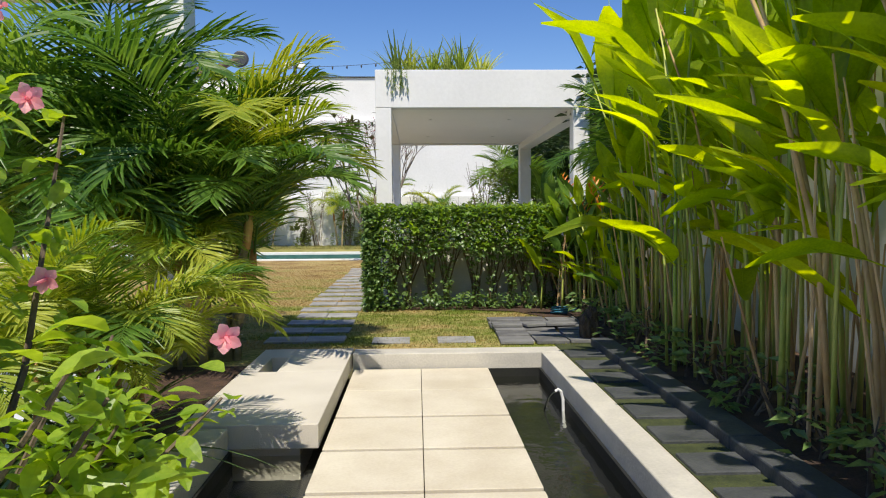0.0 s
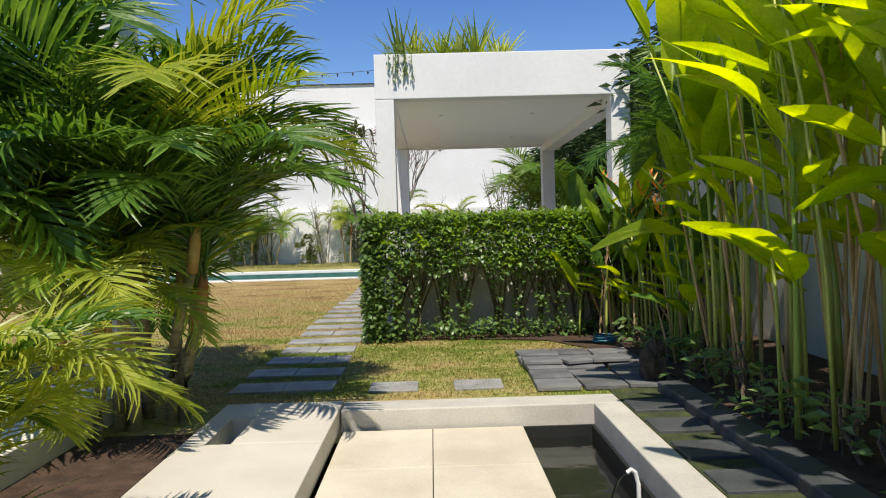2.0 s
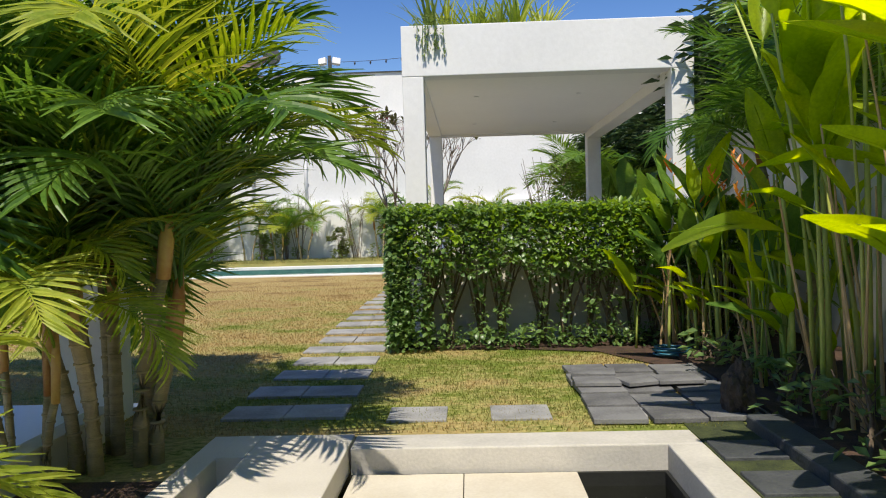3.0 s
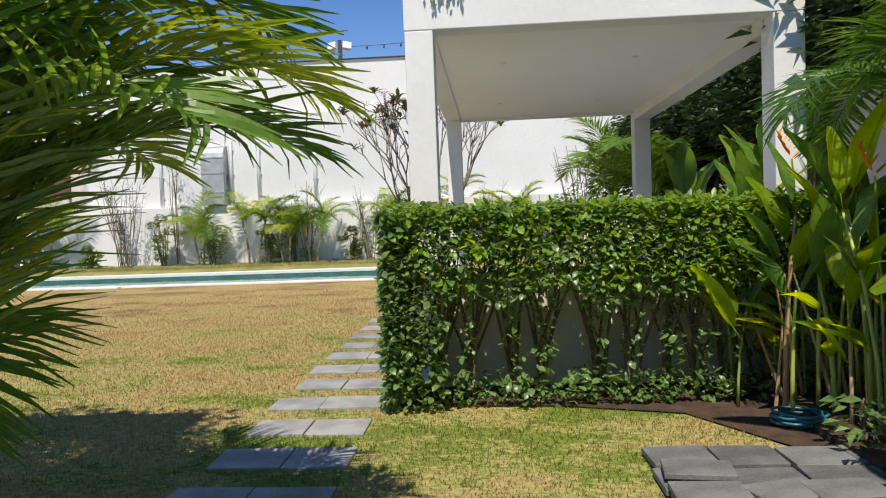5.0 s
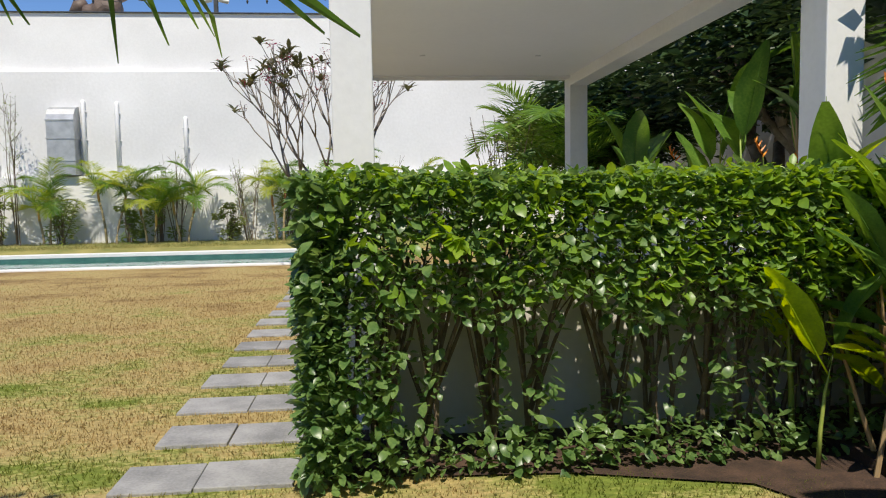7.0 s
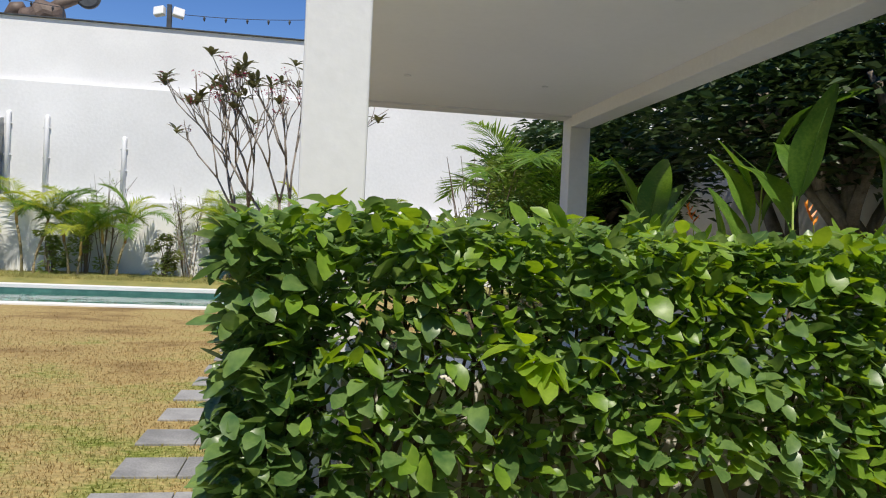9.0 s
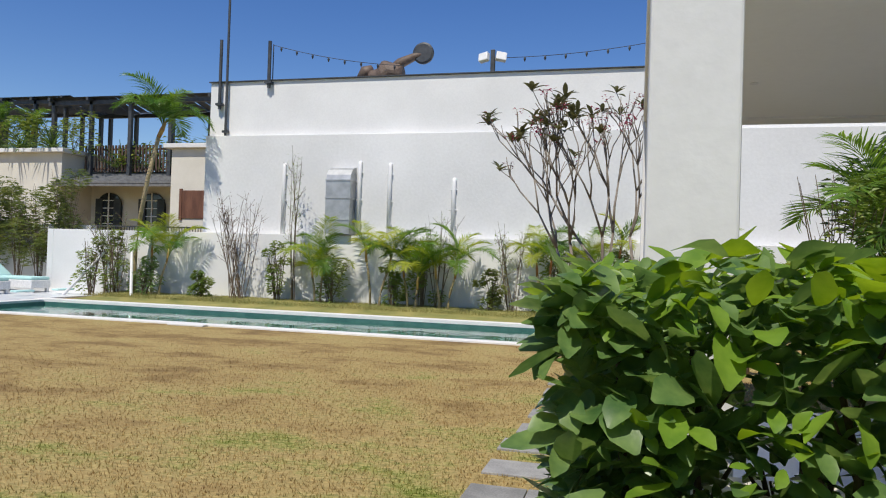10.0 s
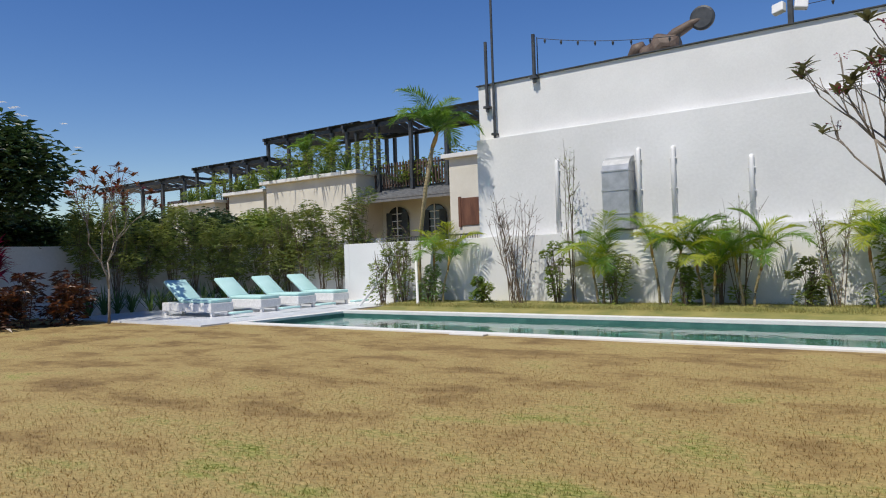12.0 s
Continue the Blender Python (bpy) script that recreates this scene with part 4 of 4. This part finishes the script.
for i in range(40):
    tip = Vector((U(-0.4, 0.62), U(-0.3, 0.5), U(0.4, 2.0)))
    if tip.x > 0.3:
        tip.z = U(0.45, 1.0)
    mid = tip * 0.5 + Vector((U(-0.1, 0.1), U(-0.1, 0.1), 0.1))
    hs.tube([(U(-0.05, 0.05), U(-0.05, 0.05), -0.04), mid, tip], [0.014, 0.009, 0.004], 5)
    for k in range(44):
        t = U(0.4, 1.04)
        q = mid.lerp(tip, (t - 0.5) * 2) if t > 0.5 else mid
        q = q + Vector((U(-0.06, 0.06), U(-0.06, 0.06), U(-0.05, 0.05)))
        hl.add(*leaf(1, 0.5, 0.35, 0.25, 4, 1, 0.45), aim(q, U(0, math.tau), U(-0.5, 0.7), U(-0.5, 0.5), U(0.05, 0.11)))
hs.ob("stems", BRANCH, hib)
hl.ob("leaves", HIBISCUS, hib)
for p, az in (((0.74, -0.05, 0.95), -1.2), ((0.35, 0.0, 1.42), -1.0), ((0.22, 0.1, 1.62), -0.6), ((0.3, 0.15, 1.05), -1.4), ((0.1, 0.6, 0.45), -1.0)):
    a = Acc()
    for k in range(5):
        a.add(*leaf(0.036, 0.026, 0.3, 0.15, 4, 1, 0.62), aim((0, 0, 0), k * math.tau / 5, 0.75, 0.3))
    a.tube([(0, 0, 0), (0, 0, 0.06), (0.005, 0, 0.085)], [0.004, 0.003, 0.006], 6)
    a.tube([(0, 0, -0.05), (0, 0, 0)], [0.004, 0.012], 6)
    f = a.ob("flower", PINK, hib)
    f.matrix_local = aim(p, az, -0.4) @ Matrix.Rotation(radians(-70), 4, "X")

# ---------- plants on the canopy roof ----------
for i, (x, y) in enumerate(((-0.08, 11.6), (0.08, 11.7), (0.36, 11.65), (0.56, 11.7), (0.78, 11.65), (1.05, 11.75))):
    strap_plant((x, y, 2.99), 42, U(0.55, 0.72), 0.03, PALMY if i % 3 else SHRUB, "spiky strap-leaved plant on the canopy roof", "roof_plant", "plant", "plants on the canopy roof", (1.0, 1.5), (0.1, 0.45))
tr = Acc()
for i in range(9):
    x = -0.12 + U(-0.12, 0.14)
    L = U(0.12, 0.42)
    tr.tube([(x, 11.35, 3.1), (x, 11.2, 3.11), (x + U(-0.02, 0.02), 11.195, 3.1 - L)], 0.003, 4)
    for k in range(int(L * 45)):
        tr.add(*leaf(U(0.03, 0.05), 0.022, 0.3, 0.2, 2), aim((x + U(-0.02, 0.02), 11.19 - U(0, 0.02), 3.1 - U(0, L)), U(3.4, 6), U(-1, 0.2)))
leafy(tr, (-0.1, 11.32, 3.14), (0.2, 0.12, 0.08), 160, 0.05, 0.5)
tagged(tr.ob("trailing_plant", SHRUB), "small trailing plant hanging over the canopy edge", "plant")


# ---------- frangipani trees ----------
def frangipani(at, lean, h, depth, leaves, flowers, label, leafmat, petal, stems=2, spread=0.5):
    e = thing("frangipani_tree", at, label, "tree")
    wood, tips = Acc(), []
    for s in range(stems):
        d = Vector((lean[0] + (s - 0.5 * (stems - 1)) * 0.28, lean[1] + U(-0.1, 0.1), 1)).normalized()
        base = Vector((s * 0.16, s * 0.1, -0.05))
        branching(wood, base, d, h * 0.33, 0.034, depth, tips, spread, 0.2)
    wood.ob("trunk", BARK, e, True)
    lf, fl = Acc(), Acc()
    for q, d in tips:
        if U(0, 1) < leaves:
            for k in range(R.choice([6, 8, 9])):
                lf.add(*leaf(U(0.13, 0.22), 0.065, 0.25, 0.25, 4, 1, 0.5), aim(q + Vector((0, 0, U(-0.04, 0.02))), k * 2.4, U(0.2, 1.1)))
        elif U(0, 1) < flowers:
            for k in range(14):
                fl.add(*leaf(U(0.03, 0.05), 0.03, 0.3, 0.2, 2), aim(q + Vector((U(-0.08, 0.08), U(-0.08, 0.08), U(-0.04, 0.07))), U(0, 6.28), U(-0.2, 1)))
    if lf.n:
        lf.ob("leaves", leafmat, e)
    if fl.n:
        tagged(fl.ob("flowers", petal, e), kind="stuff")
    return e


frangipani((-0.75, 19.2, 0.1), (-0.24, -0.05), 2.8, 5, 0.22, 0.3, "bare-branched frangipani with sparse bronze-green leaves", BRONZE, RED, 3, 0.4)
mound = Acc()
ring = 28
v = [(0, 0, 0.13)] + [(r * math.cos(k * math.tau / ring), r * math.sin(k * math.tau / ring), z) for r, z in ((0.4, 0.1), (0.75, 0.05), (1.0, -0.01)) for k in range(ring)]
f = [(0, 1 + k, 1 + (k + 1) % ring) for k in range(ring)]
for j in range(2):
    f += [(1 + j * ring + k, 1 + (j + 1) * ring + k, 1 + (j + 1) * ring + (k + 1) % ring, 1 + j * ring + (k + 1) % ring) for k in range(ring)]
mound.add(v, f, Matrix.Translation((-0.75, 19.25, 0)))
setting(mound.ob("tree_mound", LAWN, None, True), "dry grassy mound round a tree")
frangipani((-17.7, 19.6, 0.0), (0.02, 0.05), 2.7, 6, 0.4, 0.45, "frangipani with reddish leaves and pink flower clusters", CROTON, RED, 1, 0.5)
frangipani((0.9, 19.0, 0.0), (0.1, 0.0), 1.6, 3, 0.6, 0.1, "young frangipani with green leaves behind canopy", SHRUB, RED, 2, 0.45)


def tree(at, h, crown, n, size, label, m, petals=0, name="garden_tree", first=0.3):
    e = thing(name, at, label, "tree")
    wood, tips = Acc(), []
    branching(wood, Vector((0, 0, -0.1)), Vector((0.05, 0, 1)).normalized(), h * first, 0.13, 4, tips, 0.55, 0.2)
    wood.ob("trunk", BARK, e, True)
    a = Acc()
    per = max(1, n // len(tips))
    for q, d in tips:
        leafy(a, q, (crown * 0.34, crown * 0.34, crown * 0.28), per, size, 0.4)
    a.ob("crown", m, e)
    if petals:
        f = Acc()
        for k in range(petals):
            q, d = R.choice(tips)
            q = q + Vector((U(-1, 1), U(-1, 1), U(0.2, 1))) * crown * 0.28
            for j in range(4):
                f.add(*leaf(0.12, 0.07, 0.3, 0.2, 2), aim(q, j * 1.57, 0.4))
        f.ob("blossoms", PETAL, e)
    return e


tree((-21.7, 17.7, 0.0), 5.9, 4.6, 11000, 0.28, "large dark-leaved tree with white blossoms", DARKLEAF, 110, first=0.23)
for y in (15.5, 17.5, 19.5, 21.5, 23.5):
    tree((-23.4, y, 0.0), 2.6, 2.6, 5000, 0.24, "dense dark tree behind the garden wall", DARKLEAF)
tree((-23.5, 26.0, 0.0), 2.8, 2.4, 5000, 0.22, "leafy dark green tree behind the wall", DARKLEAF)
tree((-26.5, 31.0, 0.0), 3.2, 2.6, 5000, 0.24, "leafy green tree behind the wall", SHRUB)
for x, y, hh in ((3.4, 19.5, 2.7), (5.0, 16.5, 3.6), (5.1, 13.5, 4.0), (4.6, 22.0, 3.2), (4.8, 9.5, 4.2), (4.7, 14.9, 2.8), (3.9, 18.6, 2.7), (4.8, 11.8, 3.4)):
    tree((x, y, 0), hh, 2.5, 5500, 0.19, "dense dark evergreen tree behind the canopy", DARKLEAF)
shrub((1.75, 18.3, 0), 2.5, 1.2, 14, 1500, 0.12, 0.4, SHRUB, "loose leafy green shrub behind the canopy")
palm((2.9, 18.9, 0), 3, 7, 1.1, "dark palm behind the canopy", 0.0, tall=(0.8, 1.6), spread=0.3)
palm((2.75, 9.6, 0.06), 3, 7, 1.0, "areca palm beside the heliconias", 0.1, tall=(1.2, 1.9), spread=0.15)

# ---------- planting along the tall wall ----------
FAR = "planting along the white wall"
for x, hh in ((-12.6, 0.9), (-8.1, 0.9), (-6.6, 1.1), (-4.9, 0.9), (-2.6, 1.2), (-1.2, 1.1), (0.9, 0.9), (-5.6, 0.6)):
    palm((x + U(-0.15, 0.15), 25.95 + U(-0.15, 0.15), 0.05), 2, 6, 0.74, "small yellow-green areca palm at the white wall", 0.55, group=FAR, cane_r=0.03, tall=(hh * 0.75, hh * 1.35), spread=0.22)
for x, hh, ww, m in ((-14.6, 1.5, 1.0, SHRUB), (-13.8, 1.7, 0.9, SHRUB), (-13.0, 1.0, 0.9, HEDGE), (-11.2, 0.7, 0.6, SHRUB), (-9.2, 1.5, 0.7, SHRUB), (-7.7, 1.2, 1.1, SHRUB), (-6.1, 1.0, 0.6, SHRUB), (-5.4, 1.5, 0.8, SHRUB),
                     (-3.7, 1.0, 0.7, BAMBOO), (-2.2, 1.5, 1.0, SHRUB), (-0.7, 1.5, 1.0, BAMBOO), (0.4, 1.3, 0.9, SHRUB), (-1.6, 0.8, 0.8, BAMBOO), (1.8, 1.6, 1.2, HEDGE)):
    shrub((x, 26.1 + U(-0.25, 0.2), 0.03), hh * 1.1, ww * 0.75, 12, 850, 0.11, 0.42, m, "loose leafy shrub at the white wall", group=FAR)


def twiggy(at, h, w, stems, leaves, m, label):
    e = thing("twiggy_shrub", at, label, "shrub", FAR)
    st, lf = Acc(), Acc()
    for s in range(stems):
        tip = Vector((U(-0.5, 0.5) * w, U(-0.2, 0.2), h * U(0.7, 1)))
        b = Vector((U(-0.12, 0.12) * w, U(-0.08, 0.08), -0.04))
        mid = b.lerp(tip, 0.5) + Vector((U(-0.1, 0.1), 0, 0.1))
        st.tube([b, mid, tip], [0.012, 0.009, 0.003], 4)
        for k in range(6):
            q = mid.lerp(tip, U(-0.3, 0.9))
            st.tube([q, q + Vector((U(-0.25, 0.25), U(-0.15, 0.15), U(0.1, 0.35)))], [0.006, 0.003], 4)
            for j in range(leaves):
                lf.add(*leaf(U(0.03, 0.07), 0.03, 0.3, 0.3, 2), aim(q + Vector((U(-0.15, 0.15), U(-0.1, 0.1), U(-0.05, 0.3))), U(0, 6.28), U(-0.5, 0.8)))
    st.ob("stems", BRANCH, e)
    lf.ob("leaves", m, e)
    return e


twiggy((-10.3, 26.1, 0.03), 3.0, 1.6, 22, 3, CROTON, "twiggy half-bare shrub at the white wall")
twiggy((-8.8, 26.2, 0.03), 4.1, 0.5, 6, 11, SHRUB, "tall thin bougainvillea with sparse leaves")
twiggy((-5.0, 26.2, 0.03), 2.4, 0.8, 8, 6, SHRUB, "loose thin shrub at the white wall")
twiggy((-3.2, 26.2, 0.03), 2.2, 1.0, 9, 9, SHRUB, "loose thin shrub at the white wall")
twiggy((-14.2, 26.1, 0.03), 2.2, 1.6, 12, 10, SHRUB, "loose thin shrub at the white wall")
twiggy((0.2, 26.2, 0.03), 2.2, 1.0, 9, 9, SHRUB, "loose thin shrub at the white wall")
palm((-13.6, 26.3, 0.03), 1, 12, 0.95, "taller single palm by the garden wall", 0.05, "fan_palm", FAR, 0.06, (4.2, 4.3), 0.02)
for x0, x1 in ((-13.0, -13.5), (-15.2, -14.2)):
    tagged(Acc().tube([(x0, 25.5, -0.05), (x1, 26.1, 1.35)], 0.04, 8).ob("support_stake", PVC), "white leaning stake propping a young palm", "stake", "stakes propping the palm")

# ---------- planting behind the loungers ----------
for i in range(9):
    y = 21.0 + i * 0.85
    shrub((-21.3 + U(-0.2, 0.2), y, 0.3), U(2.3, 3.1), 1.3, 14, 1500, 0.2, 0.2, BAMBOO, "feathery bamboo-like hedge plant", "bamboo_shrub", "bamboo hedge behind the loungers", 0.3, 9)
for i in range(5):
    shrub((-20.6 + i * 0.85, 27.8 + U(-0.1, 0.1), 0.0), U(3.0, 3.9), 1.3, 14, 1500, 0.2, 0.2, BAMBOO, "feathery bamboo-like hedge plant", "bamboo_shrub", "bamboo hedge behind the loungers", 0.3, 9)
for i in range(16):
    strap_plant((-20.6 + U(-0.15, 0.15), 20.6 + i * 0.45, 0.03), 26, 0.85, 0.04, STRAP, "upright strap-leaved plant behind loungers", "strap_leaf_plant", "lily", "strap plants behind the loungers", (0.9, 1.5), (0.05, 0.35))
for x, y in ((-19.0, 17.45), (-19.5, 17.9), (-18.6, 16.2)):
    e = thing("cordyline", (x, y, 0), "red cordyline with strap leaves on a thin stem", "cordyline", "red cordylines")
    Acc().tube([(0, 0, -0.05), (0.03, 0, 0.6), (0, 0, 1.8)], 0.02, 6).ob("stem", BARK, e)
    a = Acc()
    for k in range(60):
        a.add(*leaf(U(0.35, 0.6), 0.07, U(0.2, 0.6), 0.3, 5), aim((0, 0, U(1.1, 1.85)), U(0, 6.28), U(0.2, 1.4)))
    a.ob("leaves", RED, e)
for x, y in ((-19.0, 18.3), (-19.0, 19.3), (-18.7, 19.0), (-19.4, 18.0), (-18.8, 17.2), (-19.0, 15.5)):
    shrub((x, y, 0), U(0.8, 1.3), 1.0, 9, 420, 0.2, 0.4, CROTON, "maroon and yellow croton bush", "croton_bush", "croton bushes by the wall")

# ---------- planting on the neighbour's terraces ----------
for x, y, z in ((-19.5, 39.5, 6.2), (-22, 41, 5.3), (-24, 41, 5.3), (-26, 41, 5.3), (-29, 39.6, 6.2), (-31, 39.7, 6.2), (-33, 39.7, 6.2), (-35, 39.7, 6.2), (-37.5, 40.2, 5.9), (-39, 40.2, 5.9), (-42.5, 40.3, 5.6), (-44.5, 40.3, 5.6)):
    strap_plant((x, y, z), 60, U(1.1, 1.6), 0.1, STRAP, "spiky plant on a roof terrace", "terrace_plant", "plant", "plants on the roof terraces", (0.3, 1.5), (0.1, 0.6))
    shrub((x + 1, y + 0.3, z), U(1.0, 1.9), 1.8, 8, 380, 0.28, 0.35, SHRUB, "leafy plant on a roof terrace", "terrace_shrub", "shrubs on the roof terraces")
for x, z in ((-18.6, 6.2), (-31.5, 6.2), (-33.5, 6.2)):
    palm((x, 40.6, z), 1, 10, 1.0, "palm on a roof terrace", 0.0, group="plants on the roof terraces", cane_r=0.08, tall=(0.9, 1.6), spread=0.05)

# ---------- hose ----------
hose = Acc()
pts = []
for i in range(90):
    a = i * 0.35
    r = 0.13 + 0.02 * math.sin(i * 0.9)
    pts.append((1.84 + r * math.cos(a), 9.9 + r * math.sin(a) * 0.9, 0.03 + i * 0.0007))
hose.tube(pts, 0.008, 6)
tagged(hose.ob("garden_hose", HOSE, None, True), "coiled blue garden hose on soil", "hose")
spout = Acc().tube([(1.16, 6.5, -0.62), (1.15, 6.5, -0.12), (1.135, 6.5, -0.06), (1.115, 6.5, -0.045), (1.095, 6.5, -0.06)], 0.011, 8)
jet = Acc().tube([(1.1, 6.5, -0.062), (1.075, 6.5, -0.07), (1.05, 6.5, -0.1), (1.03, 6.5, -0.15), (1.02, 6.5, -0.21)], [0.006, 0.005, 0.006, 0.007, 0.01], 7)
setting(jet.ob("water_jet", POND_WATER, None, True), "thin jet of water falling into the pond")
tagged(spout.ob("water_spout", PVC), "small white pond spout pipe", "spout")

# ---------- stepping slabs of the pond ----------
steps = thing("pond_steps", (0, 6, 0), "cream limestone stepping slabs over dark water", "paving")


def slab(x0, y0, x1, y1, z0, z1, m, parent, name="slab", c=0.004):
    o = Acc().box(x0, y0, z0, x1, y1, z1, c).ob(name, m, parent)
    if parent is not None:
        o.matrix_local = parent.matrix_basis.inverted()
    return o


yy = 7.6
for d in (0.74, 0.74, 0.66, 0.63, 0.63, 0.63, 0.63, 0.63, 0.63, 0.63, 0.63, 0.63):
    g = 0.004 if yy > 7.5 else 0.045
    slab(-0.405, yy - d + g, 0.158, yy, -0.19, -0.12, LIMESTONE, steps)
    slab(0.162, yy - d + g, 0.73, yy, -0.19, -0.12, LIMESTONE, steps)
    yy -= d
slab(-0.25, -3, 0.6, 7.5, -0.62, -0.192, POND, steps, "plinth")

# ---------- path slabs in the lawn ----------
path = thing("garden_path", (-0.9, 12, 0), "path of grey andesite slabs set in lawn", "path")
for k in range(17):
    y0 = 8.2 + 0.561 * k + U(-0.01, 0.01)
    j = -0.93 + U(-0.05, 0.05)
    slab(-1.29 + U(-0.03, 0.03), y0, j - 0.003, y0 + 0.31, -0.03, 0.014 + U(0, 0.006), ANDESITE, path, c=0.005)
    slab(j + 0.003, y0 + U(-0.01, 0.01), -0.56 + U(-0.02, 0.02), y0 + 0.31, -0.03, 0.014 + U(0, 0.006), ANDESITE, path, c=0.005)
row = thing("lawn_slabs", (0.5, 8.3, 0), "row of single grey slabs set in lawn", "paving")
for x in (-0.29, 0.32, 0.93):
    slab(x, 8.12, x + 0.35, 8.43, -0.03, 0.014, ANDESITE, row, c=0.005)
# These slabs are coloured darker to stand for the heliconias' shade.
stack = thing("slab_stack", (1.3, 8.75, 0), "loose dark stone slabs laid flat on lawn, plant shade in their colour", "stone pile")
for k in range(20):
    cx, cy = k % 4, k // 4
    o = Acc().box(-0.15, -0.135, 0, 0.15, 0.135, 0.03, 0.004).ob("slab", SHADESLAB, stack)
    o.matrix_local = pose(-0.26 + cx * 0.32 + U(-0.015, 0.015), -0.62 + cy * 0.3 + U(-0.015, 0.015), 0.002 + U(0, 0.01) + 0.008 * (cy > 1), U(-0.6, 0.6), U(-0.6, 0.6), U(-3, 3))
for k in range(4):
    o = Acc().box(-0.15, -0.1, 0, 0.15, 0.1, 0.026, 0.004).ob("slab", SHADESLAB, stack)
    o.matrix_local = pose(-0.24 + (k % 3) * 0.26 + U(-0.04, 0.04), 0.05 + (k // 3) * 0.24 + U(-0.03, 0.03), 0.052 + 0.004 * k, 0, 0, U(-25, 25))
bm = bmesh.new()
bmesh.ops.create_icosphere(bm, subdivisions=4, radius=1.0)
for q in bm.verts:
    c = q.co.normalized()
    k = 1 + 0.35 * noise.noise(c * 1.7) + 0.16 * noise.noise(c * 5) + 0.06 * noise.noise(c * 13)
    q.co = Vector((c.x * 0.09 * k, c.y * 0.09 * k, 0.14 + c.z * 0.18 * k))
me = bpy.data.meshes.new("garden_rock")
bm.to_mesh(me)
bm.free()
me.materials.append(mat("brown_rough_rock", (0.035, 0.026, 0.02), (0.1, 0.075, 0.055), 0.9, 12, 60, 1.0))
rock = new("garden_rock", me)
rock.location = (1.73, 8.12, 0)
tagged(rock, "rough brown upright rock at the curb end", "rock")
strip = thing("side_steps", (1.52, 5, 0), "dark slabs in a mossy strip beside pond", "paving")
for k in range(24):
    slab(1.38, -3 + k * 0.45, 1.675, -3 + k * 0.45 + 0.27, -0.02, 0.022, DARKSTONE, strip, c=0.004)

# ---------- grass ----------
rng = np.random.default_rng(5)


def grass(name, n, x0, x1, y0, y1, h, lab, keep, wide=0.0024, material=BLADE, z0=0.0):
    p = np.stack([rng.uniform(x0, x1, n), rng.uniform(y0, y1, n)], 1)
    p = p[keep(p[:, 0], p[:, 1])]
    n = len(p)
    a = rng.uniform(0, math.tau, n)
    hh = h * rng.uniform(0.5, 1.2, n)
    ww = wide * (1 + rng.uniform(0, 1, n))
    v = np.zeros((n, 3, 3))
    v[:, 0] = np.stack([p[:, 0] + np.cos(a) * ww, p[:, 1] + np.sin(a) * ww, np.full(n, z0 - 0.003)], 1)
    v[:, 1] = np.stack([p[:, 0] - np.cos(a) * ww, p[:, 1] - np.sin(a) * ww, np.full(n, z0 - 0.003)], 1)
    lean = rng.uniform(-0.8, 0.8, (n, 2)) * hh[:, None]
    v[:, 2] = np.stack([p[:, 0] + lean[:, 0], p[:, 1] + lean[:, 1], hh + z0], 1)
    me = bpy.data.meshes.new(name)
    me.vertices.add(n * 3)
    me.vertices.foreach_set("co", v.reshape(-1))
    me.loops.add(n * 3)
    me.loops.foreach_set("vertex_index", np.arange(n * 3, dtype=np.int32))
    me.polygons.add(n)
    me.polygons.foreach_set("loop_start", np.arange(0, n * 3, 3, dtype=np.int32))
    me.materials.append(material)
    me.update(calc_edges=True)
    me.validate()
    return tagged(new(name, me), lab, "grass", kind="stuff")


def off_slabs(x, y):
    on_path = (x > -1.3) & (x < -0.55) & (y > 8.2) & (((y - 8.2) % 0.561) < 0.31) & (y < 17.6)
    bed = (y > 10.5 - 0.25 * (x > 1)) & (y < 11.9) & (x > -0.45)
    return ~(on_path | bed)


def near_path(x, y):
    d = np.hypot(x + 0.6, y - 10.0)
    return off_slabs(x, y) & (rng.uniform(0, 1, len(x)) < np.clip(1.25 - d / 9, 0.05, 1) ** 1.5)


grass("lawn_grass", 620000, -16.5, 1.6, 7.9, 20.5, 0.022, "short dry yellow-green grass blades", near_path)
grass("lawn_grass", 26000, -14, 1.5, 24.9, 26.6, 0.09, "longer grass along the pool", lambda x, y: x > -99, material=BANK, z0=0.1)
